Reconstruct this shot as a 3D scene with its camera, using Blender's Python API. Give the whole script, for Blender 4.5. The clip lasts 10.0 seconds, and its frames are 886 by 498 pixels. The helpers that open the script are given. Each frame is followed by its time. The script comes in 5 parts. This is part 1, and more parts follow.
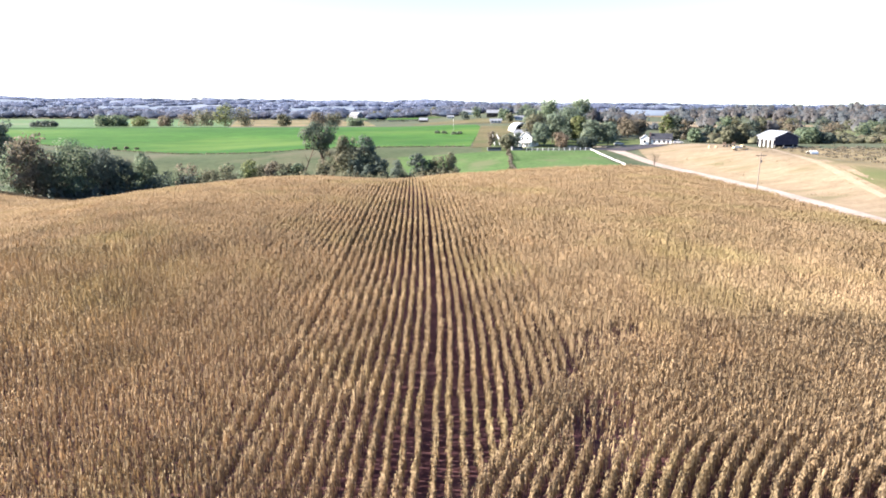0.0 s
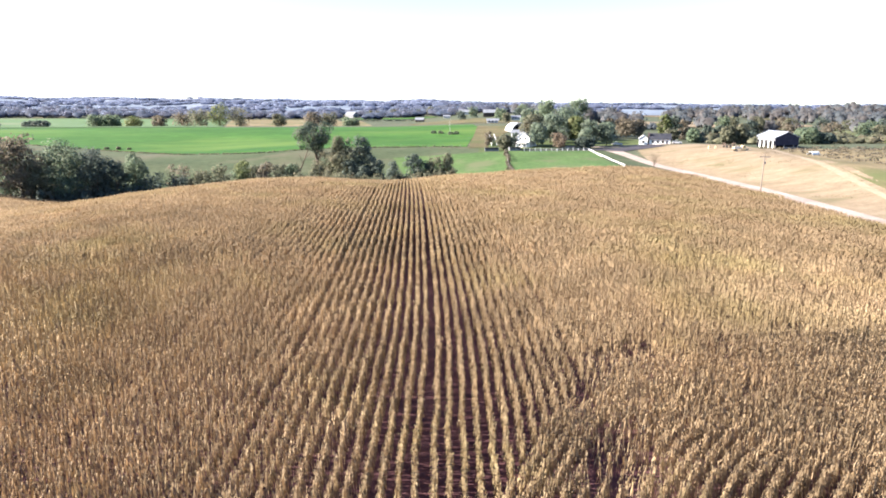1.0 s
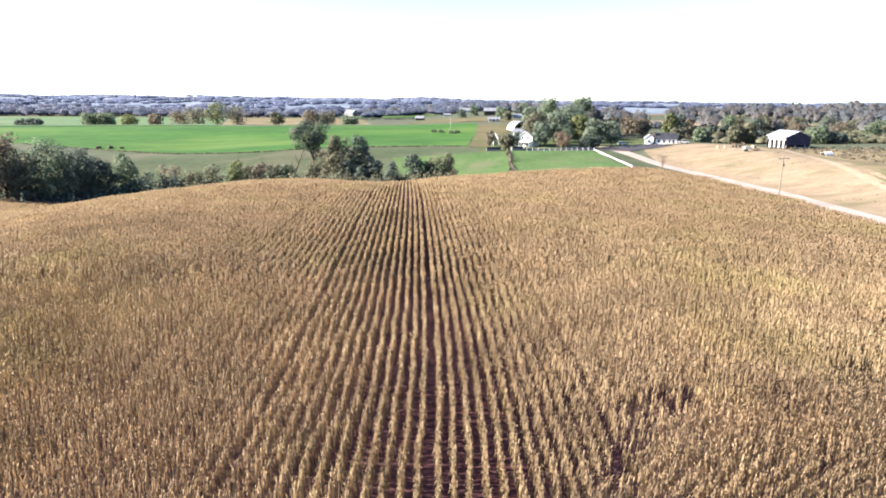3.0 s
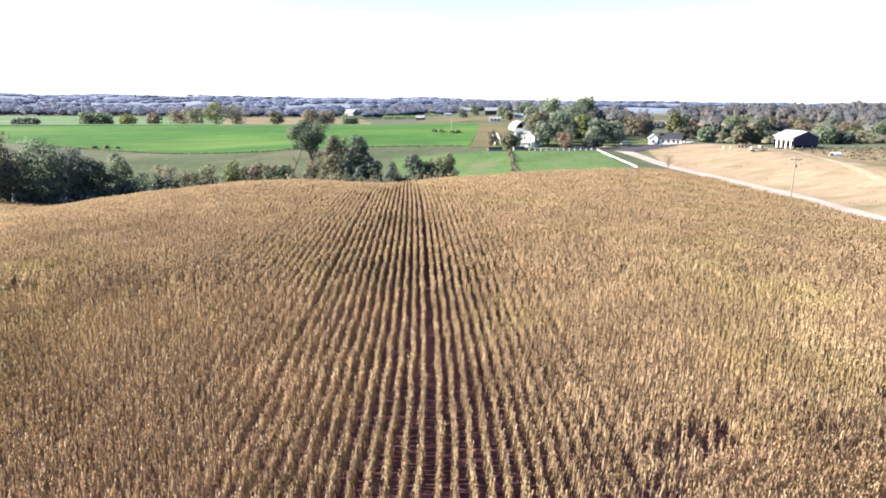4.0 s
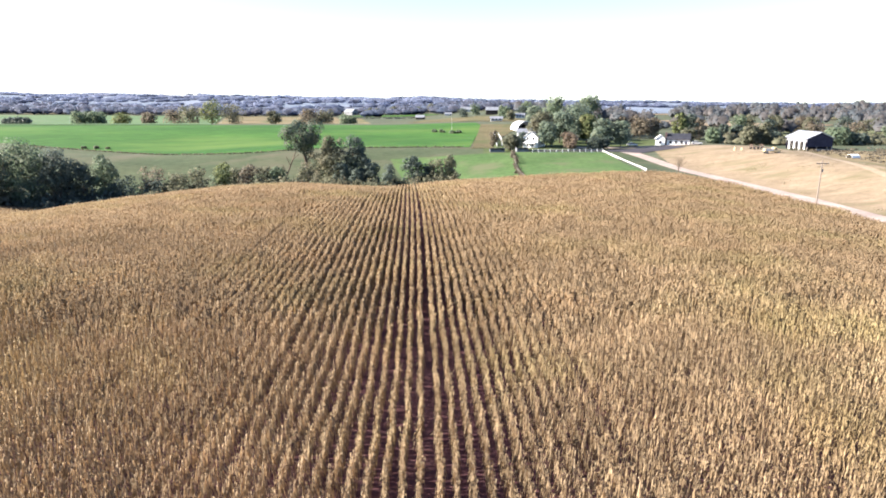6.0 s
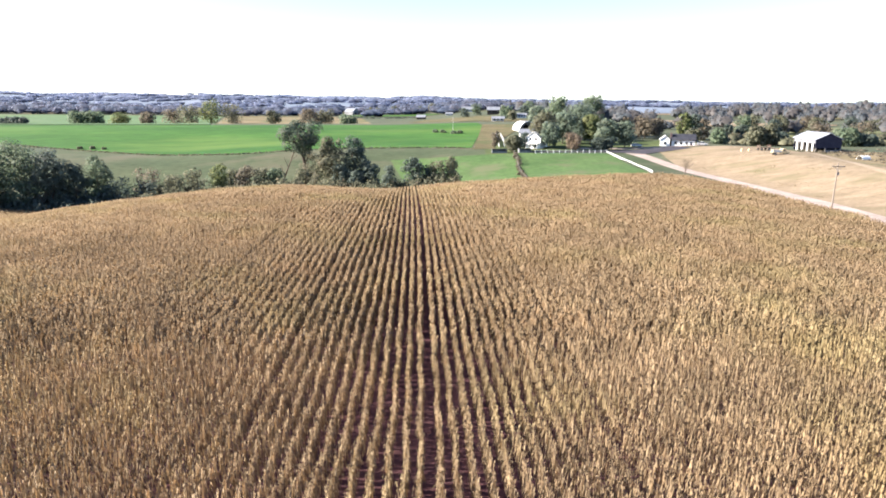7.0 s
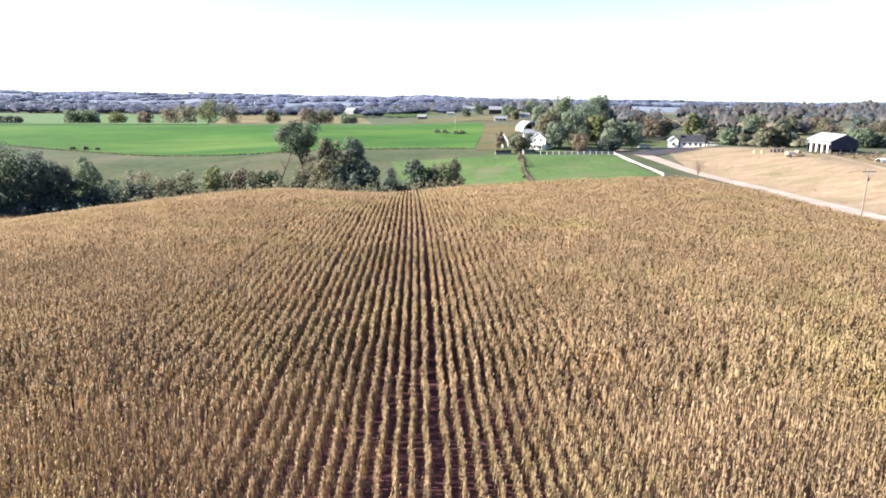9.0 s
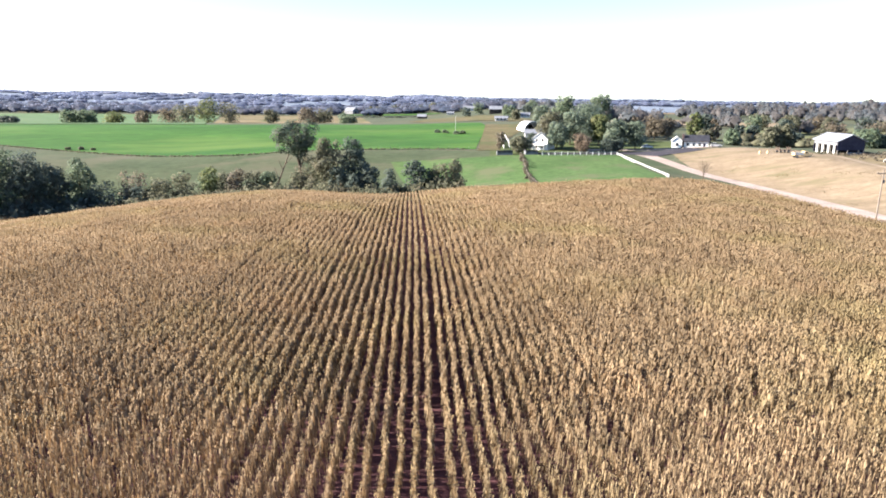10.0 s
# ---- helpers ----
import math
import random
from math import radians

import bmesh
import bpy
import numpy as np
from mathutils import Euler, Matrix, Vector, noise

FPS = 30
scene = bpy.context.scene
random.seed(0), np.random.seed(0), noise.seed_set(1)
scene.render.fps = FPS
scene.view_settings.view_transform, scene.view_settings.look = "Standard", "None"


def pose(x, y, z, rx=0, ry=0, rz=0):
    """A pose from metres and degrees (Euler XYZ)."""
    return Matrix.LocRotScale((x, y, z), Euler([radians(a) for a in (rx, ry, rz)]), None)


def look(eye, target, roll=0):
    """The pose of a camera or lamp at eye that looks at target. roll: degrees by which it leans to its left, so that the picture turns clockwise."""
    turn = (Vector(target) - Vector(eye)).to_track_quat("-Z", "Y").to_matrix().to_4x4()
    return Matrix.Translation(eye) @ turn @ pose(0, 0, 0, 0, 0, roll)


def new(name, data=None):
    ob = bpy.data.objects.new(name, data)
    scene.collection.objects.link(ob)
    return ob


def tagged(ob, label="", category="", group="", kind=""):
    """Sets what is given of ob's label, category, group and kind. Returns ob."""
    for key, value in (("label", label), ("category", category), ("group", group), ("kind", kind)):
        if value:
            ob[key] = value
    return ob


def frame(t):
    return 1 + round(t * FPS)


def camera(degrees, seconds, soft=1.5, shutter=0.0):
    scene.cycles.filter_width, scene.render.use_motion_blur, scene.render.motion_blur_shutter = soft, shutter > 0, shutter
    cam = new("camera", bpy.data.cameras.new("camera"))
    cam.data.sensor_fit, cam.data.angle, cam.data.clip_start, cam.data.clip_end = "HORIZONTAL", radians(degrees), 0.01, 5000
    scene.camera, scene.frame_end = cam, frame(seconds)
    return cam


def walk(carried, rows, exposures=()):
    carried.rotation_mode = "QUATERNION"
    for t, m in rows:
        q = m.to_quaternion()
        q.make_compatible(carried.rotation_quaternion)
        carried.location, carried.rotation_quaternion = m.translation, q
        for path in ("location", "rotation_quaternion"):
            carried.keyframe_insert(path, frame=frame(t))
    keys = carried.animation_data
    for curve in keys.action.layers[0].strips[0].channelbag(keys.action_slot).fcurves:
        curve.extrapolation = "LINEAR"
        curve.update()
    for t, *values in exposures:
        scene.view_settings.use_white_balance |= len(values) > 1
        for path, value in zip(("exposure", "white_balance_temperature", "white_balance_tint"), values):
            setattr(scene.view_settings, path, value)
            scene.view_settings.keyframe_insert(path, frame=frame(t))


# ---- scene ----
cam = camera(67.5, 10.0, soft=1.85)
PATH = [
    (0.0, (0.142, -1.412, 18.100), (1.062, 18.078, 13.680), -0.10),
    (0.5, (0.146, 0.357, 18.117), (1.136, 19.837, 13.697), -0.08),
    (1.0, (0.177, 2.264, 18.178), (1.207, 21.734, 13.748), -0.07),
    (1.5, (0.191, 4.052, 18.194), (1.261, 23.522, 13.754), -0.05),
    (2.0, (0.273, 6.026, 18.180), (1.343, 25.496, 13.730), -0.03),
    (2.5, (0.373, 8.113, 18.197), (1.423, 27.583, 13.727), -0.02),
    (4.0, (0.693, 14.860, 17.927), (1.703, 34.320, 13.437), 0.03),
    (4.5, (0.804, 17.215, 17.868), (1.824, 36.675, 13.388), 0.05),
    (5.0, (0.951, 19.565, 17.849), (1.961, 39.025, 13.359), 0.07),
    (5.5, (1.003, 21.898, 17.837), (2.023, 41.358, 13.337), 0.08),
    (7.0, (1.182, 28.855, 17.945), (2.172, 48.315, 13.425), 0.13),
    (7.5, (1.142, 30.936, 17.965), (2.132, 50.386, 13.445), 0.15),
    (8.0, (1.148, 32.827, 17.958), (2.128, 52.277, 13.428), 0.16),
    (8.5, (1.096, 34.779, 17.986), (2.076, 54.239, 13.446), 0.18),
    (9.0, (1.042, 36.708, 18.029), (2.012, 56.158, 13.489), 0.20),
    (9.5, (0.979, 38.574, 18.029), (1.959, 58.024, 13.489), 0.21),
    (10.0, (0.906, 40.344, 17.990), (1.886, 59.794, 13.440), 0.20),
]
walk(cam, [(t, look(eye, target, roll)) for t, eye, target, roll in PATH],
     [(0.0, 2.41), (2.5, 2.36), (5.0, 2.31), (7.5, 2.24), (10.0, 2.22)])


# ---- light ----
SUN_ELEVATION, SUN_BEARING = 28.0, 176.0      # bearing: degrees from +x, counter-clockwise, towards the sun
sun_way = Vector((math.cos(radians(SUN_ELEVATION)) * math.cos(radians(SUN_BEARING)),
                  math.cos(radians(SUN_ELEVATION)) * math.sin(radians(SUN_BEARING)),
                  math.sin(radians(SUN_ELEVATION))))
sun = new("sun", bpy.data.lights.new("sun", "SUN"))
sun.data.energy, sun.data.angle, sun.data.color = 5.6, radians(0.6), (1.0, 0.90, 0.79)
sun.matrix_world = look(sun_way * 400, (0, 0, 0))
world = bpy.data.worlds.new("world")
scene.world = world
world.use_nodes = True
sky = world.node_tree.nodes.new("ShaderNodeTexSky")
sky.sky_type, sky.sun_disc = "NISHITA", False
sky.sun_elevation, sky.sun_rotation = radians(SUN_ELEVATION), radians(90 - SUN_BEARING)
sky.air_density, sky.dust_density, sky.ozone_density = 0.65, 0.3, 1.8
background = world.node_tree.nodes["Background"]
background.inputs["Strength"].default_value = 0.082
world.node_tree.links.new(sky.outputs[0], background.inputs[0])


# ---- materials ----
def nodes_of(name):
    m = bpy.data.materials.new(name)
    m.use_nodes = True
    return m, m.node_tree.nodes, m.node_tree.links, m.node_tree.nodes["Principled BSDF"]


def ramp(n, stops):
    r = n.new("ShaderNodeValToRGB")
    while len(r.color_ramp.elements) < len(stops):
        r.color_ramp.elements.new(0.5)
    for e, (p, c) in zip(r.color_ramp.elements, stops):
        e.position, e.color = p, (*c, 1)
    return r


def noise_of(n, l, scale, detail=4.0, rough=0.6, stretch=(1, 1, 1)):
    co, mp, tx = n.new("ShaderNodeTexCoord"), n.new("ShaderNodeMapping"), n.new("ShaderNodeTexNoise")
    mp.inputs["Scale"].default_value = stretch
    tx.inputs["Scale"].default_value, tx.inputs["Detail"].default_value, tx.inputs["Roughness"].default_value = scale, detail, rough
    l.new(co.outputs["Object"], mp.inputs[0])
    l.new(mp.outputs[0], tx.inputs["Vector"])
    return tx


def mixed(n, l, kind, fac, a, b):
    m = n.new("ShaderNodeMix")
    m.data_type, m.blend_type = "RGBA", kind
    if isinstance(fac, (int, float)):
        m.inputs[0].default_value = fac
    else:
        l.new(fac, m.inputs[0])
    for sock, v in ((m.inputs[6], a), (m.inputs[7], b)):
        if isinstance(v, tuple):
            sock.default_value = (*v, 1)
        else:
            l.new(v, sock)
    return m.outputs[2]


def surface(name, dark, light, big, fine, rough=0.9, bump=0.3, spots=None, stretch=(1, 1, 1), metal=0.0, gap=0.02):
    """A surface with variation at two sizes: big and fine are noise scales per metre."""
    m, n, l, b = nodes_of(name)
    t1, t2 = noise_of(n, l, big, 5, 0.6, stretch), noise_of(n, l, fine, 5, 0.7, stretch)
    r1 = ramp(n, [(0.32, dark), (0.68, light)])
    l.new(t1.outputs[0], r1.inputs[0])
    r2 = ramp(n, [(0.3, (0.62, 0.62, 0.62)), (0.7, (1.25, 1.25, 1.25))])
    l.new(t2.outputs[0], r2.inputs[0])
    c = mixed(n, l, "MULTIPLY", 0.8, r1.outputs[0], r2.outputs[0])
    if spots:
        colour, scale, lo, hi = spots
        t3 = noise_of(n, l, scale, 6, 0.65, stretch)
        r3 = ramp(n, [(lo, (0, 0, 0)), (hi, (1, 1, 1))])
        l.new(t3.outputs[0], r3.inputs[0])
        c = mixed(n, l, "MIX", r3.outputs[0], c, colour)
    l.new(c, b.inputs["Base Color"])
    b.inputs["Roughness"].default_value, b.inputs["Metallic"].default_value = rough, metal
    b.inputs["Specular IOR Level"].default_value = 0.08 if rough > 0.85 else 0.5
    if bump:
        bp = n.new("ShaderNodeBump")
        bp.inputs["Strength"].default_value, bp.inputs["Distance"].default_value = bump, gap
        l.new(t2.outputs[0], bp.inputs["Height"])
        l.new(bp.outputs[0], b.inputs["Normal"])
    return m


def foliage(name, stops, patch=None, patch_scale=0.1, through_light=0.48, rough=0.6, at=(0.5, 0.72), shine=0.15, inside=(1.0, 1.0, 1.0), blotches=()):
    """Leaves: a colour of its own for each leaf, slow patches over the whole, and some light through them."""
    m, n, l, b = nodes_of(name)
    geo = n.new("ShaderNodeNewGeometry")
    r = ramp(n, stops)
    l.new(geo.outputs["Random Per Island"], r.inputs[0])
    c = r.outputs[0]
    if patch:
        t = noise_of(n, l, patch_scale, 4, 0.6)
        f = ramp(n, [(at[0], (0, 0, 0)), (at[1], (1, 1, 1))])
        l.new(t.outputs[0], f.inputs[0])
        c = mixed(n, l, "MIX", f.outputs[0], c, patch)
    for tint, scale, lo, hi, much in blotches:
        t = noise_of(n, l, scale, 5, 0.65)
        f = ramp(n, [(lo, (0, 0, 0)), (hi, (much, much, much))])
        l.new(t.outputs[0], f.inputs[0])
        c = mixed(n, l, "MIX", f.outputs[0], c, mixed(n, l, "MULTIPLY", 1.0, c, tint))
    big = noise_of(n, l, patch_scale * 3.1, 3, 0.6)
    shade = ramp(n, [(0.3, (0.72, 0.72, 0.72)), (0.7, (1.2, 1.2, 1.2))])
    l.new(big.outputs[0], shade.inputs[0])
    c = mixed(n, l, "MULTIPLY", 1.0, c, shade.outputs[0])
    l.new(c, b.inputs["Base Color"])
    b.inputs["Roughness"].default_value = rough
    b.inputs["Specular IOR Level"].default_value = shine
    tr, mx = n.new("ShaderNodeBsdfTranslucent"), n.new("ShaderNodeMixShader")
    l.new(mixed(n, l, "MULTIPLY", 1.0, c, inside), tr.inputs[0])
    mx.inputs[0].default_value = through_light
    l.new(b.outputs[0], mx.inputs[1])
    l.new(tr.outputs[0], mx.inputs[2])
    l.new(mx.outputs[0], n["Material Output"].inputs[0])
    return m


SOIL = surface("soil", (0.076, 0.036, 0.042), (0.108, 0.053, 0.057), 0.4, 9, 0.95, 0.5, ((0.12, 0.068, 0.042), 1.3, 0.6, 0.76))
MEADOW = surface("meadow", (0.052, 0.064, 0.042), (0.08, 0.087, 0.057), 0.02, 0.35, 0.95, 0.3, ((0.115, 0.095, 0.06), 0.012, 0.54, 0.68))
PASTURE = surface("pasture", (0.04, 0.056, 0.031), (0.064, 0.077, 0.044), 0.05, 0.5, 0.95, 0.3, ((0.078, 0.078, 0.052), 0.045, 0.5, 0.64), (0.6, 1, 1))
WHEAT = surface("young_wheat", (0.024, 0.071, 0.016), (0.045, 0.108, 0.022), 0.025, 0.4, 0.9, 0.2, ((0.07, 0.118, 0.03), 0.02, 0.5, 0.68), (0.3, 1, 1))
GREENPASTURE = surface("green_pasture", (0.044, 0.082, 0.028), (0.07, 0.112, 0.042), 0.05, 0.5, 0.95, 0.3, ((0.078, 0.09, 0.048), 0.045, 0.52, 0.66))
LAWN = surface("lawn", (0.046, 0.064, 0.026), (0.074, 0.09, 0.04), 0.06, 0.8, 0.95, 0.3)
STUBBLE = surface("stubble", (0.155, 0.12, 0.082), (0.222, 0.175, 0.124), 0.3, 1.6, 0.95, 0.15, ((0.118, 0.104, 0.06), 0.1, 0.5, 0.68), (0.45, 1, 1))
GREENFIELD = surface("green_meadow", (0.06, 0.105, 0.05), (0.085, 0.135, 0.066), 0.02, 0.3, 0.95, 0.2, ((0.115, 0.135, 0.085), 0.012, 0.52, 0.68), (0.3, 1, 1))
ROUGH = surface("rough_pasture", (0.10, 0.085, 0.048), (0.19, 0.15, 0.092), 0.06, 0.7, 0.95, 0.3, ((0.08, 0.088, 0.04), 0.05, 0.52, 0.66), (0.6, 0.4, 1))
DRYGRASS = surface("dry_grass", (0.075, 0.066, 0.036), (0.12, 0.10, 0.056), 0.05, 0.8, 0.95, 0.3, ((0.06, 0.07, 0.03), 0.06, 0.48, 0.66))
GRAVEL = surface("gravel", (0.235, 0.19, 0.168), (0.335, 0.278, 0.25), 0.15, 3.0, 0.95, 0.4)
# Asphalt with the shade of the roadside trees put into its dark colour.
SHADED_ASPHALT = surface("shaded_asphalt", (0.034, 0.033, 0.042), (0.055, 0.052, 0.062), 0.2, 4.0, 0.9, 0.2)
DIRT = surface("dirt", (0.20, 0.158, 0.113), (0.265, 0.213, 0.155), 0.2, 2.0, 0.95, 0.3)
CORN = foliage("dry_corn", [(0.0, (0.191, 0.132, 0.079)), (0.35, (0.243, 0.176, 0.106)), (0.8, (0.292, 0.220, 0.136)), (0.95, (0.318, 0.242, 0.155)), (1.0, (0.364, 0.285, 0.190))],
               (0.21, 0.16, 0.079), 0.06, 0.27, 0.7, (0.56, 0.85), 0.12, (1.05, 0.9, 0.76),
               [((0.87, 1.0, 0.74), 0.045, 0.5, 0.66, 0.6), ((1.0, 0.93, 0.89), 0.075, 0.52, 0.66, 0.6)])
BARK = surface("bark", (0.06, 0.045, 0.035), (0.14, 0.11, 0.085), 1.5, 12, 0.95, 0.5, None, (1, 1, 0.2))
LEAF_DARK = foliage("leaf_dark", [(0.0, (0.078, 0.102, 0.09)), (0.6, (0.096, 0.122, 0.104)), (1.0, (0.115, 0.141, 0.112))], (0.11, 0.12, 0.10), 0.2, 0.52)
LEAF_GREEN = foliage("leaf_green", [(0.0, (0.10, 0.138, 0.094)), (0.6, (0.13, 0.174, 0.113)), (1.0, (0.168, 0.205, 0.134))], (0.16, 0.172, 0.115), 0.2, 0.52)
LEAF_LIME = foliage("leaf_lime", [(0.0, (0.085, 0.11, 0.046)), (0.6, (0.135, 0.16, 0.07)), (1.0, (0.195, 0.21, 0.10))], (0.16, 0.15, 0.075), 0.2)
LEAF_OLIVE = foliage("leaf_olive", [(0.0, (0.104, 0.112, 0.078)), (0.6, (0.136, 0.141, 0.095)), (1.0, (0.175, 0.172, 0.115))], (0.165, 0.14, 0.102), 0.2, 0.52)
LEAF_BROWN = foliage("leaf_brown", [(0.0, (0.118, 0.104, 0.08)), (0.6, (0.152, 0.133, 0.10)), (1.0, (0.195, 0.168, 0.127))], (0.168, 0.13, 0.095), 0.2)
LEAF_HAY = foliage("cut_hay", [(0.0, (0.15, 0.124, 0.072)), (0.6, (0.20, 0.163, 0.102)), (1.0, (0.26, 0.21, 0.14))], (0.165, 0.145, 0.08), 0.1)
# Green leaf raised towards pale blue-grey, with haze over the farm in its colour.
LEAF_HAZEGREEN = foliage("leaf_haze_green", [(0.0, (0.135, 0.178, 0.14)), (0.6, (0.165, 0.21, 0.158)), (1.0, (0.2, 0.238, 0.172))], (0.19, 0.2, 0.15), 0.2, 0.58)
LEAF_OAK = foliage("leaf_oak", [(0.0, (0.06, 0.082, 0.062)), (0.6, (0.078, 0.102, 0.075)), (1.0, (0.105, 0.128, 0.09))], (0.1, 0.105, 0.08), 0.2, 0.5)
TWIG = foliage("bare_twigs", [(0.0, (0.13, 0.10, 0.075)), (1.0, (0.22, 0.175, 0.135))], (0.2, 0.145, 0.11), 0.3)
# Far leaves: aerial haze is mixed into the colour, paler and bluer with distance.
LEAF_THINHAZE = foliage("thin_haze_leaf", [(0.0, (0.129, 0.152, 0.174)), (0.55, (0.138, 0.157, 0.176)), (1.0, (0.151, 0.163, 0.174))], (0.167, 0.157, 0.158), 0.06, 0.62, 0.6, (0.44, 0.56))
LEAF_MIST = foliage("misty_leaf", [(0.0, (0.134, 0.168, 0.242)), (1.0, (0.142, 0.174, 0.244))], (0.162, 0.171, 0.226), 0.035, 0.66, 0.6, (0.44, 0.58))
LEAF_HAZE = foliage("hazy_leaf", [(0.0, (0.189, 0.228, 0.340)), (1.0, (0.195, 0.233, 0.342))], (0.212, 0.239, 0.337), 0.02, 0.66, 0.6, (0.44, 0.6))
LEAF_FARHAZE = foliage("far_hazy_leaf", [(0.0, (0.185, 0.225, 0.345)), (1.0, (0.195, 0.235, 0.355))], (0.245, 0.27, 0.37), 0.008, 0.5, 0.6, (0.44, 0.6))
# Far ground with the blue of haze in its base colour and pale spots.
HAZELAND = surface("haze_blue_land", (0.115, 0.142, 0.185), (0.135, 0.162, 0.212), 0.004, 0.05, 0.95, 0.0, ((0.155, 0.178, 0.228), 0.0035, 0.5, 0.62), (0.4, 1, 1))
PALEGRASS = surface("pale_pasture", (0.085, 0.10, 0.05), (0.125, 0.13, 0.072), 0.04, 0.5, 0.95, 0.3, ((0.14, 0.125, 0.08), 0.04, 0.55, 0.7))
WHITE = surface("white_paint", (0.62, 0.62, 0.61), (0.76, 0.76, 0.75), 0.6, 5, 0.5, 0.05)
OFFWHITE = surface("weathered_white", (0.44, 0.44, 0.435), (0.60, 0.60, 0.59), 0.5, 4, 0.6, 0.1)
TIN = surface("galvanised_sheet", (0.17, 0.18, 0.205), (0.24, 0.255, 0.285), 0.4, 4, 0.5, 0.05, None, (1, 1, 1), 0.2)
PALETIN = surface("pale_sheet_roof", (0.27, 0.29, 0.335), (0.36, 0.38, 0.425), 0.4, 4, 0.5, 0.05, None, (1, 1, 1), 0.1)
NAVY = surface("dark_siding", (0.026, 0.026, 0.044), (0.046, 0.046, 0.07), 0.5, 5, 0.9, 0.1)
SHINGLE = surface("dark_shingle", (0.02, 0.022, 0.031), (0.042, 0.044, 0.055), 0.8, 7, 0.9, 0.2)
GREYWOOD = surface("grey_wood", (0.20, 0.18, 0.16), (0.34, 0.31, 0.28), 0.6, 8, 0.9, 0.3, None, (1, 1, 0.2))
POLEWOOD = surface("pole_wood", (0.15, 0.125, 0.105), (0.25, 0.21, 0.18), 0.6, 8, 0.9, 0.3, None, (1, 1, 0.1))
GLASS = surface("dark_glass", (0.02, 0.025, 0.03), (0.035, 0.04, 0.05), 1, 4, 0.08, 0)
RUBBER = surface("rubber", (0.02, 0.02, 0.02), (0.04, 0.04, 0.04), 1, 9, 0.85, 0.1)
BLUEROOF = surface("blue_metal_roof", (0.075, 0.095, 0.17), (0.11, 0.135, 0.22), 0.5, 5, 0.5, 0.05)
TANPAINT = surface("tan_paint", (0.50, 0.38, 0.2), (0.62, 0.48, 0.27), 0.8, 6, 0.5, 0.05)
BLUEGREY = surface("blue_grey_panel", (0.11, 0.115, 0.13), (0.18, 0.187, 0.205), 0.6, 6, 0.6, 0.05)
BRICK = surface("brick_chimney", (0.08, 0.06, 0.06), (0.13, 0.09, 0.085), 2, 12, 0.9, 0.3)
RUSTWOOD = surface("rusty_wood", (0.085, 0.06, 0.05), (0.13, 0.095, 0.08), 1, 8, 0.9, 0.2)
DARKINSIDE = surface("dark_timber", (0.03, 0.026, 0.024), (0.06, 0.05, 0.045), 1, 8, 0.9, 0.2)


# ---- the lie of the land ----
def rise(a, b, v):
    t = np.clip((v - a) / (b - a), 0, 1)
    return t * t * (3 - 2 * t)


def soft(u, w):
    return w * np.logaddexp(0, u / w)


def height(x, y):
    """The ground: a flat-topped hill under the corn, a creek valley behind it, pastures beyond, far rolling country."""
    x, y = np.asarray(x, float), np.asarray(y, float)
    right = rise(-10, 72, x)
    hill = (0.1 - (0.135 * (1 - right) + 0.022 * right) * soft(y - 140, 22) - 0.22 * (soft(-58 - x, 9) - soft(-92 - x, 9)) + 0.16 * soft(-98 - x, 5)
            + 1.4 * np.exp(-((x + 31) / 18) ** 2) * rise(115, 180, y) + 0.7 * np.exp(-((x - 12) / 12) ** 2) * rise(130, 180, y)
            - 0.1 * (soft(x - 38, 12) - soft(x - 84, 6)) - 1.1 * (1 - rise(16, 46, y)))
    low = -13.5 - 3.2 * rise(40, 110, -x)
    left_side = low + 9.8 * rise(238, 308, y) + (-low - 9.8) * rise(300, 430, y)
    right_side = -6.7 + 3.0 * rise(215, 280, y) + 1.6 * rise(285, 340, y) + 3.6 * rise(340, 430, y)
    across = rise(-20, 50, x)
    beyond = left_side * (1 - across) + right_side * across
    knoll = 4.9 * rise(90, 126, x) * (1 - 0.16 * rise(126, 142, x)) * rise(90, 190, y) * (1 - 0.4 * rise(236, 270, y)) * (1 - 0.9 * rise(270, 322, y))
    back = -6.5 * rise(285, 390, y) * rise(118, 165, x)
    bank = 0.8 * np.exp(-((x - 71) / 12) ** 2 - ((y - 222) / 26) ** 2)
    w = 1.2
    near = w * np.logaddexp(hill / w, beyond / w) + knoll + back + bank
    r = np.hypot(x, y)
    dip = -6.0 * rise(440, 620, y) * (1 - rise(20, 120, x)) - 3.0 * rise(430, 700, y) * rise(160, 300, x)
    far = rise(600, 1500, r)
    waves = 7 * np.sin(x * 0.0041 + 1.3) * np.sin(y * 0.0047 + 0.6) + 5 * np.sin(x * 0.0093 + y * 0.0061)
    tilt = np.clip(-0.0125 * x, -28, 30) * rise(900, 3400, y)
    return near + dip + far * (waves * 0.8 - 1.0) + tilt


def ground_at(x, y):
    return float(height(x, y))


